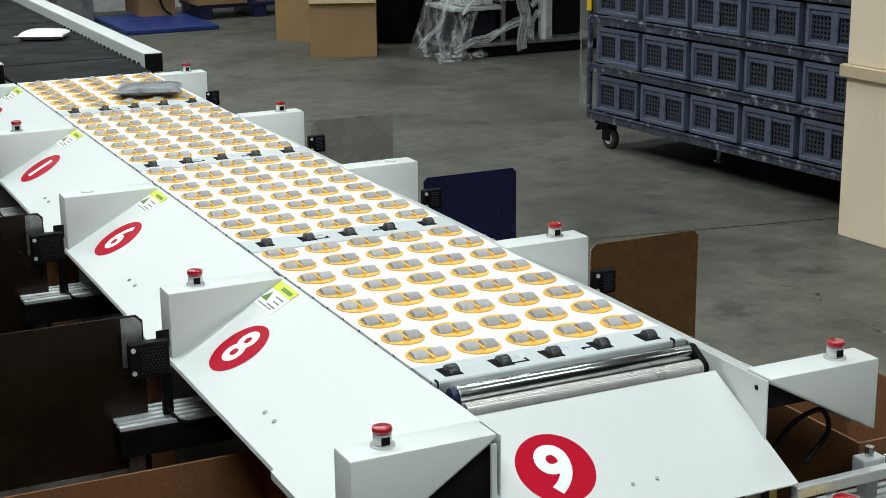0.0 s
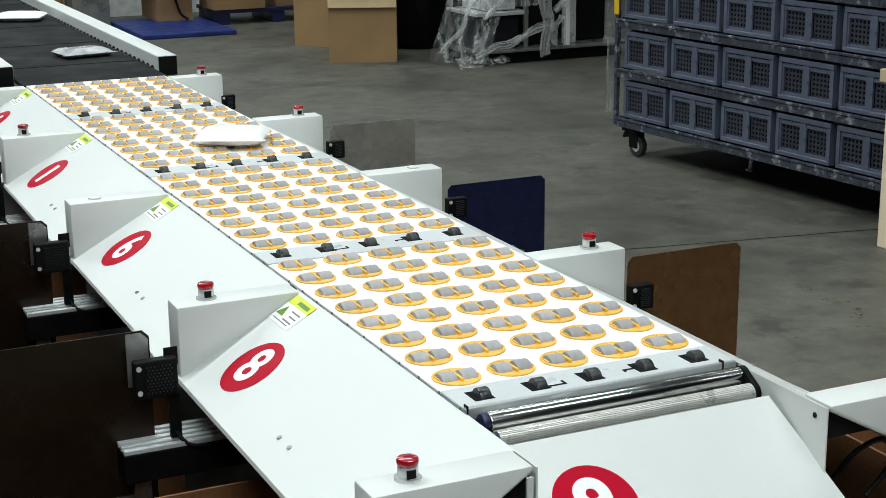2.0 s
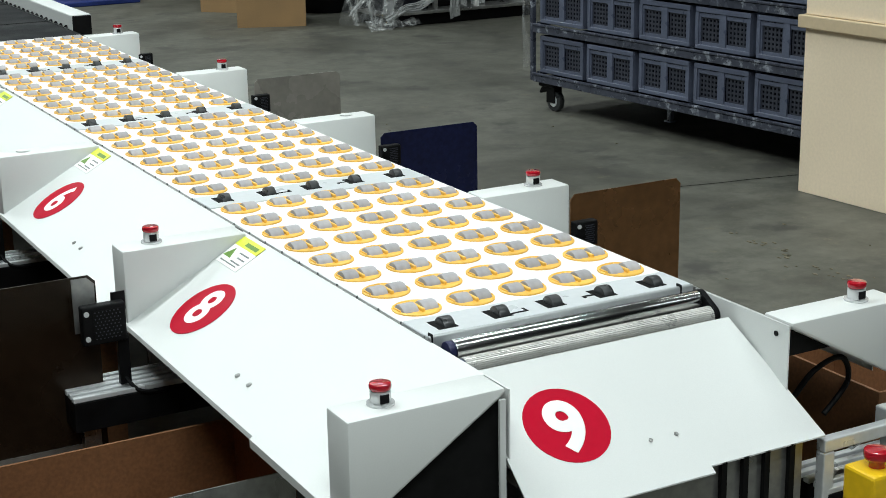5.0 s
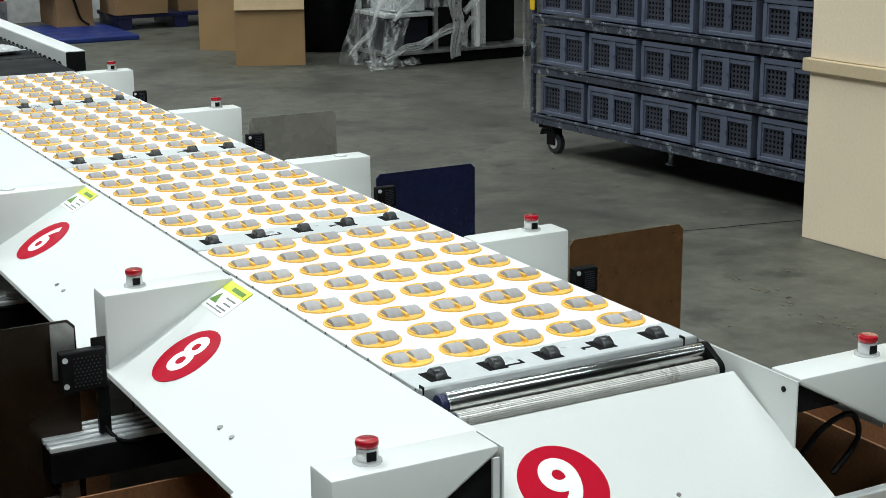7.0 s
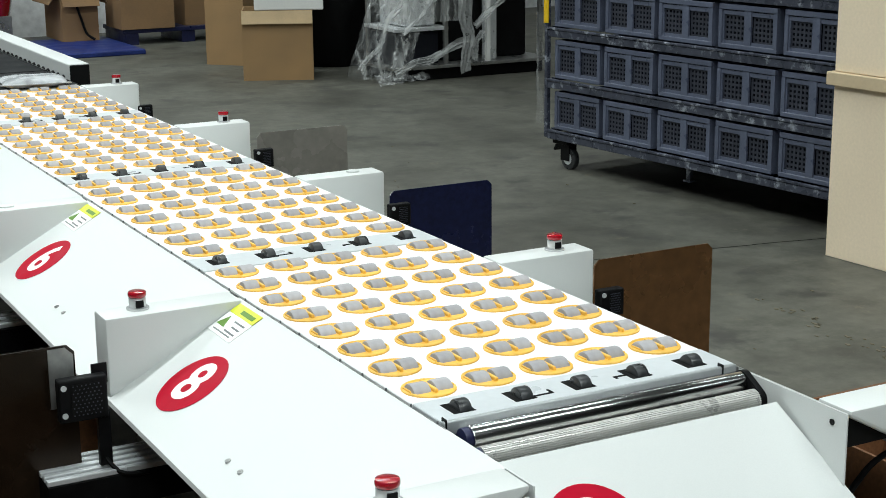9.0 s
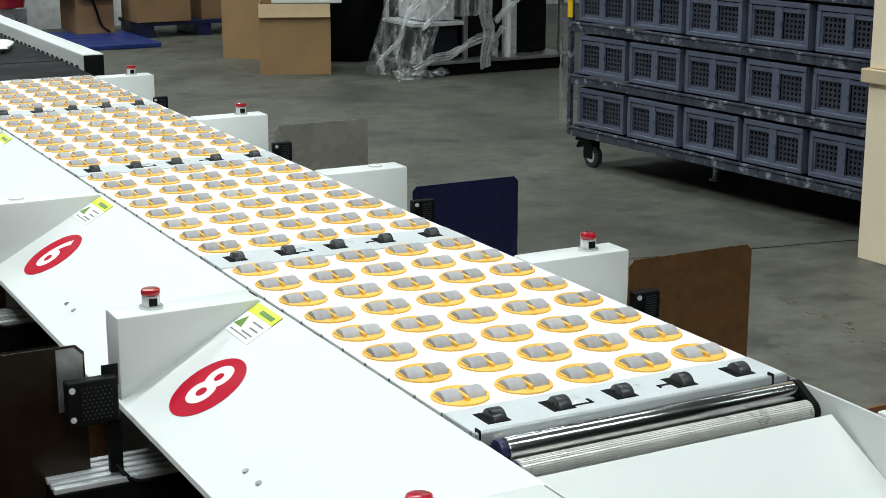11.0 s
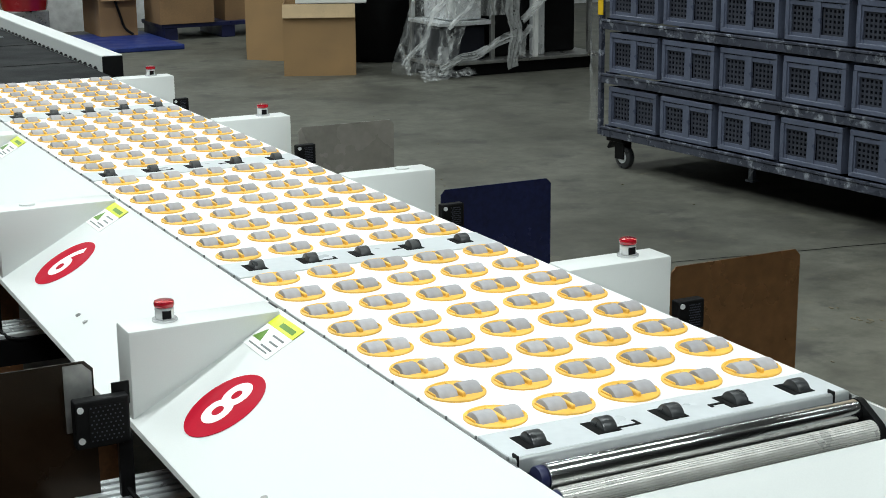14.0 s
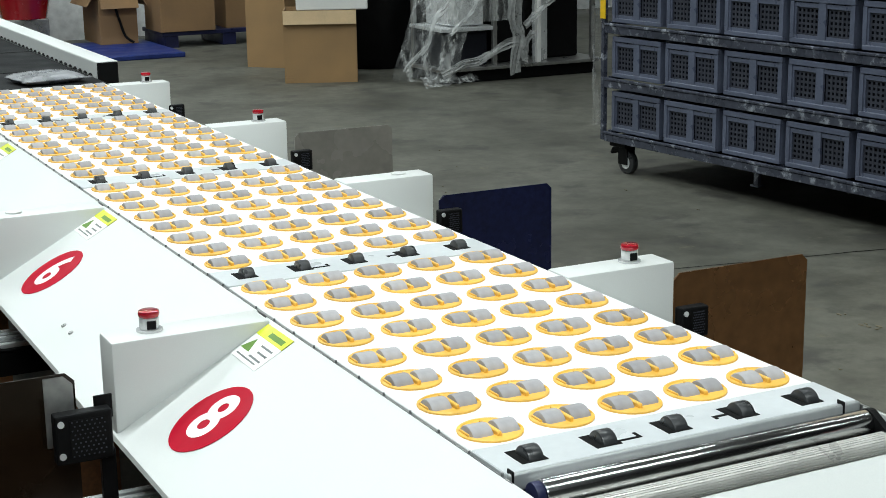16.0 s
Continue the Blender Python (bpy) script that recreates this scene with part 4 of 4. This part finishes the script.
wrinkled_sheet(bm, (-0.035, 0.05, 0.24), (0.10, 0.015, 0), (0.0, 0.01, 0.62), 14, 40, 0.018, 21.0)
part("loose_film", bm, FILM, t, "strip of clear film hanging at the trolley end", True)

def crate_meshes():
    w, h, d = CW - 0.040, 0.208, 0.98
    bm = B()
    rim = 0.022
    box(bm, 0.0, 0.014, -w / 2, w / 2, h - 0.026, h, 0.003, 1)
    box(bm, 0.0, 0.014, -w / 2, w / 2, 0.0, 0.022, 0.003, 1)
    for y in (-w / 2, w / 2 - rim):
        box(bm, 0.001, 0.013, y, y + rim, 0.022, h - 0.026)
    box(bm, 0.003, 0.014, -0.022, 0.022, 0.022, h - 0.026)
    box(bm, 0.007, 0.014, -w / 2 + rim, w / 2 - rim, 0.022, 0.037)
    box(bm, 0.007, 0.014, -w / 2 + rim, w / 2 - rim, h - 0.049, h - 0.030)
    for y in (-w / 2 + rim, w / 2 - rim - 0.009):
        box(bm, 0.0075, 0.014, y, y + 0.009, 0.037, h - 0.049)
    box(bm, 0.014, d, -w / 2, -w / 2 + 0.012, 0, h)
    box(bm, 0.014, d, w / 2 - 0.012, w / 2, 0, h)
    box(bm, 0.014, d, -w / 2 + 0.012, w / 2 - 0.012, 0, 0.012)
    shell = mesh_of(bm, CRATE, "crate_shell")
    bm = B()
    y0, y1, z0, z1 = 0.030, w / 2 - rim - 0.012, 0.040, h - 0.052
    n = 5
    for i in range(n + 1):
        y = y0 + (y1 - y0) * i / n
        box(bm, 0.0145, 0.018, y - 0.0055, y + 0.0055, z0, z1)
        z = z0 + (z1 - z0) * i / n
        box(bm, 0.015, 0.0175, y0, y1, z - 0.0055, z + 0.0055)
    grille = mesh_of(bm, CRATEM, "crate_grille")
    # near-black sheet behind the grilles stands in for shade
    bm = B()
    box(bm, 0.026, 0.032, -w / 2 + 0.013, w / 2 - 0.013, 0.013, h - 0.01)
    back = mesh_of(bm, CRATED, "crate_shade_sheet")
    return shell, grille, back


SHELL, GRILLE, BACK = crate_meshes()
first = None
for r in range(5):
    for c in range(NCOL):
        m = TROLLEY @ Matrix.Translation((0.004 + random.uniform(0, 0.012), -0.03 - CW * (c + 0.5), 0.2235 + r * CH))
        if first is None:
            first = thing("crate", m, "slate blue plastic crate with two vented grilles on a trolley shelf", "crate", "crates on the trolley")
            for name, me, lab, off in (("shell", SHELL, "", 0), ("back_panel", BACK, "dark sheet put in for shade within the crate", 0), ("grille", GRILLE, "", 0), ("grille", GRILLE, "", -1)):
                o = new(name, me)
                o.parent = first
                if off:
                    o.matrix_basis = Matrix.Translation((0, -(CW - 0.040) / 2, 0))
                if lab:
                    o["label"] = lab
        else:
            copy_thing(first, m)

# ---- beige board ----
t = thing("board_panel", pose(3.364, 2.758, 0, 0, 0, 4.0), "beige upright board panel with a tan cross moulding", "panel")
bm = B()
box(bm, 0.012, 0.05, -1.5, 0.0, 0.0, 0.734, 0.003)
part("lower_board", bm, BEIGE, t)
bm = B()
box(bm, 0.012, 0.05, -1.5, 0.0, 0.794, 2.3, 0.003)
part("upper_board", bm, BEIGE, t)
bm = B()
box(bm, -0.012, 0.05, -1.5, 0.025, 0.736, 0.792, 0.004)
part("moulding", bm, BEIGED, t, "tan moulding strip")


# ---- parcels ----
def parcel(name, w, d, h, mt, label, seed):
    """A stuffed mailer: a flat pillow with a welded seam, creases and a label."""
    bm = B()
    nu, nv = 22, 18
    top, bot = {}, {}
    for i in range(nu + 1):
        for j in range(nv + 1):
            u, v = i / nu * 2 - 1, j / nv * 2 - 1
            k = (max(0.0, 1 - abs(u) ** 5) * max(0.0, 1 - abs(v) ** 5)) ** 0.6
            x = u * w / 2 * (1 - 0.03 * abs(v)) + 0.004 * noise.noise((v * 3, seed, 1))
            y = v * d / 2 * (1 - 0.03 * abs(u)) + 0.004 * noise.noise((u * 3, seed, 2))
            rough = 1.0 if mt is POLYW else 3.2
            wr = 0.16 * noise.noise((u * 2.5, v * 2.5, seed)) + 0.10 * rough * abs(noise.noise((u * 5, v * 4, seed + 5))) + 0.05 * rough * noise.noise((u * 11, v * 9, seed))
            top[i, j] = bm.verts.new((x, y, h * (0.5 * k * (1 + wr)) + 0.001))
            bot[i, j] = bm.verts.new((x, y, -h * 0.5 * min(1.0, k * 1.25) - 0.001)) if 0 < i < nu and 0 < j < nv else top[i, j]
    for i in range(nu):
        for j in range(nv):
            bm.faces.new((top[i, j], top[i + 1, j], top[i + 1, j + 1], top[i, j + 1]))
            q = [bot[i, j], bot[i, j + 1], bot[i + 1, j + 1], bot[i + 1, j]]
            if len(set(q)) == 4 and not all(v in top.values() for v in q):
                bm.faces.new(q)
    t = thing(name, pose(0, 0, 0), label, "parcel", "parcels")
    part("bag", bm, mt, t, "", True)
    bm = B()
    box(bm, -w / 2 - 0.010, w / 2 + 0.010, -d / 2 - 0.014, -d / 2 + 0.006, -0.0012, 0.0012)
    part("seam_flap", bm, mt, t)
    return t


TH = 0.034
PARCELS = (
    ("A", 0.27, 0.22, POLYG, "glossy dark grey poly mailer on the sorter deck"),
    ("B", 0.245, 0.22, POLYW, "plain white poly mailer sliding along the sorter"),
    ("C", 0.26, 0.20, POLYD, "silver grey poly mailer riding the conveyor"),
    ("D", 0.28, 0.24, POLYW, "plain white poly mailer riding the belt"),
    ("E", 0.27, 0.22, POLYD, "crumpled silver grey poly mailer"),
    ("F", 0.27, 0.22, POLYD, "crumpled silver grey poly mailer with white face"),
    ("G", 0.27, 0.26, POLYW, "plain white poly mailer pushed off the deck"),
    ("H", 0.25, 0.20, POLYD, "silver grey poly mailer near the belt end"),
    ("I", 0.27, 0.20, POLYD, "silver grey poly mailer leaving the deck"),
    ("J", 0.27, 0.22, POLYG, "dark grey poly mailer coming off the belt"),
)
THICK = {k: 0.043 if mt is POLYW else TH for k, w, d, mt, lab in PARCELS}
PARCEL = {k: parcel("parcel", w, d, THICK[k], mt, lab, 3.0 + 2.1 * i) for i, (k, w, d, mt, lab) in enumerate(PARCELS)}

# seconds, x, y of each parcel on belt and deck
TRACKS = {
    "A": ((0.0, 0.45, 3.77), (0.13, 0.56, 3.52)),
    "B": ((0.0, 0.45, 5.90), (0.4, 0.448, 5.40), (0.8, 0.44, 4.85), (1.2, 0.435, 4.24), (1.6, 0.428, 3.50), (2.0, 0.41, 2.69), (2.4, 0.395, 1.81),
          (2.6, 0.345, 1.34), (2.8, 0.345, 0.84), (2.9, 0.42, 0.61), (3.0, 0.57, 0.46)),
    "C": ((0.0, 0.45, 8.0), (1.4, 0.452, 6.10), (1.8, 0.44, 5.56), (2.2, 0.45, 4.94), (2.5, 0.44, 4.45), (2.7, 0.42, 4.07), (2.8, 0.44, 3.84), (2.9, 0.50, 3.63)),
    "D": ((0.0, 0.45, 9.7), (2.1, 0.46, 6.86), (2.5, 0.45, 6.37), (3.0, 0.42, 5.71), (3.5, 0.41, 4.93), (4.0, 0.42, 4.02), (4.1, 0.44, 3.86), (4.2, 0.52, 3.69)),
    "E": ((0.0, 0.45, 10.8), (2.6, 0.45, 10.8), (3.0, 0.45, 10.4), (7.3, 0.44, 4.60), (7.5, 0.435, 4.18), (7.6, 0.50, 4.0)),
    "F": ((0.0, 0.45, 11.2), (3.8, 0.45, 11.2), (4.2, 0.45, 10.8), (8.5, 0.48, 5.35), (8.9, 0.47, 4.72), (9.1, 0.44, 4.17), (9.2, 0.53, 3.98)),
    "G": ((0.0, 0.45, 11.6), (6.3, 0.45, 11.6), (6.7, 0.45, 11.2), (11.3, 0.41, 4.90), (11.6, 0.37, 4.23), (11.8, 0.36, 3.74), (12.0, 0.365, 3.27), (12.1, 0.42, 3.02), (12.2, 0.51, 2.74)),
    "H": ((0.0, 0.45, 12.0), (7.3, 0.45, 12.0), (7.7, 0.45, 11.6), (12.7, 0.38, 4.85), (12.85, 0.38, 4.48), (13.0, 0.51, 4.11)),
    "I": ((0.0, 0.45, 12.4), (8.7, 0.45, 12.4), (9.1, 0.45, 12.0), (14.4, 0.39, 4.88), (14.5, 0.36, 4.55), (14.6, 0.37, 4.29), (14.7, 0.52, 4.11)),
    "J": ((0.0, 0.45, 12.8), (9.9, 0.45, 12.8), (10.3, 0.45, 12.4), (15.9, 0.46, 4.88), (16.0, 0.44, 4.58)),
}
# when the discs of a module are turned to push a parcel off: start, end
TURNS = {0: ((2.7, 3.25),), 2: ((11.88, 12.5),), 3: ((-1.0, 0.35), (2.68, 3.05), (4.02, 4.45), (7.48, 7.9), (9.05, 9.5), (12.8, 13.4), (14.52, 14.95))}
TURN = 58


def parcel_rows(key):
    pts = TRACKS[key]
    yaw = {"A": -20, "B": -27, "C": 10, "D": -24, "E": 14, "F": -8, "G": -22, "H": 6, "I": -5, "J": 10}[key]
    rows = []
    for t, x, y in pts:
        up = min(1.0, max(0.0, (4.5 - y) / 0.15))
        rows.append((t, pose(x, y, DZ + 0.001 + 0.015 * up + THICK[key] / 2, 0, 0, yaw)))
    t, x, y = pts[-1]
    if key != "J":
        vy = -1.3
        for dt, px, pz, tilt in ((0.09, 0.72, DZ + 0.010, 24), (0.18, 0.87, DZ - 0.075, 34), (0.28, 1.0, DZ - 0.22, 46), (0.42, 1.06, 0.12, 12), (0.55, 1.06, 0.05, 4)):
            y += vy * (0.09 if dt < 0.3 else 0.0)
            vy *= 0.6
            rows.append((t + dt, pose(px, y, pz, 0, tilt, yaw + 10)))
        rows.append((16.0, pose(1.06, y, 0.05, 0, 4, yaw + 10)))
    return rows


def motions():
    for key, ob in PARCEL.items():
        walk(ob, parcel_rows(key))
    for k, r, c, d in DISCS:
        if k not in TURNS:
            continue
        loc = d.matrix_basis.translation.copy()
        lag = 0.03 * (7 - r) / 7
        rows = []
        for a, b in TURNS[k]:
            if a > 0:
                rows += [(a + lag, REST), (a + lag + 0.1, TURN)]
            else:
                rows += [(0.0, TURN)]
            rows += [(b + lag, TURN), (b + lag + 0.14, REST)]
        if rows[0][0] > 0:
            rows.insert(0, (0.0, REST))
        rows.append((16.0, REST))
        walk(d, [(t, pose(loc.x, loc.y, loc.z, 0, 0, a)) for t, a in rows])


motions()
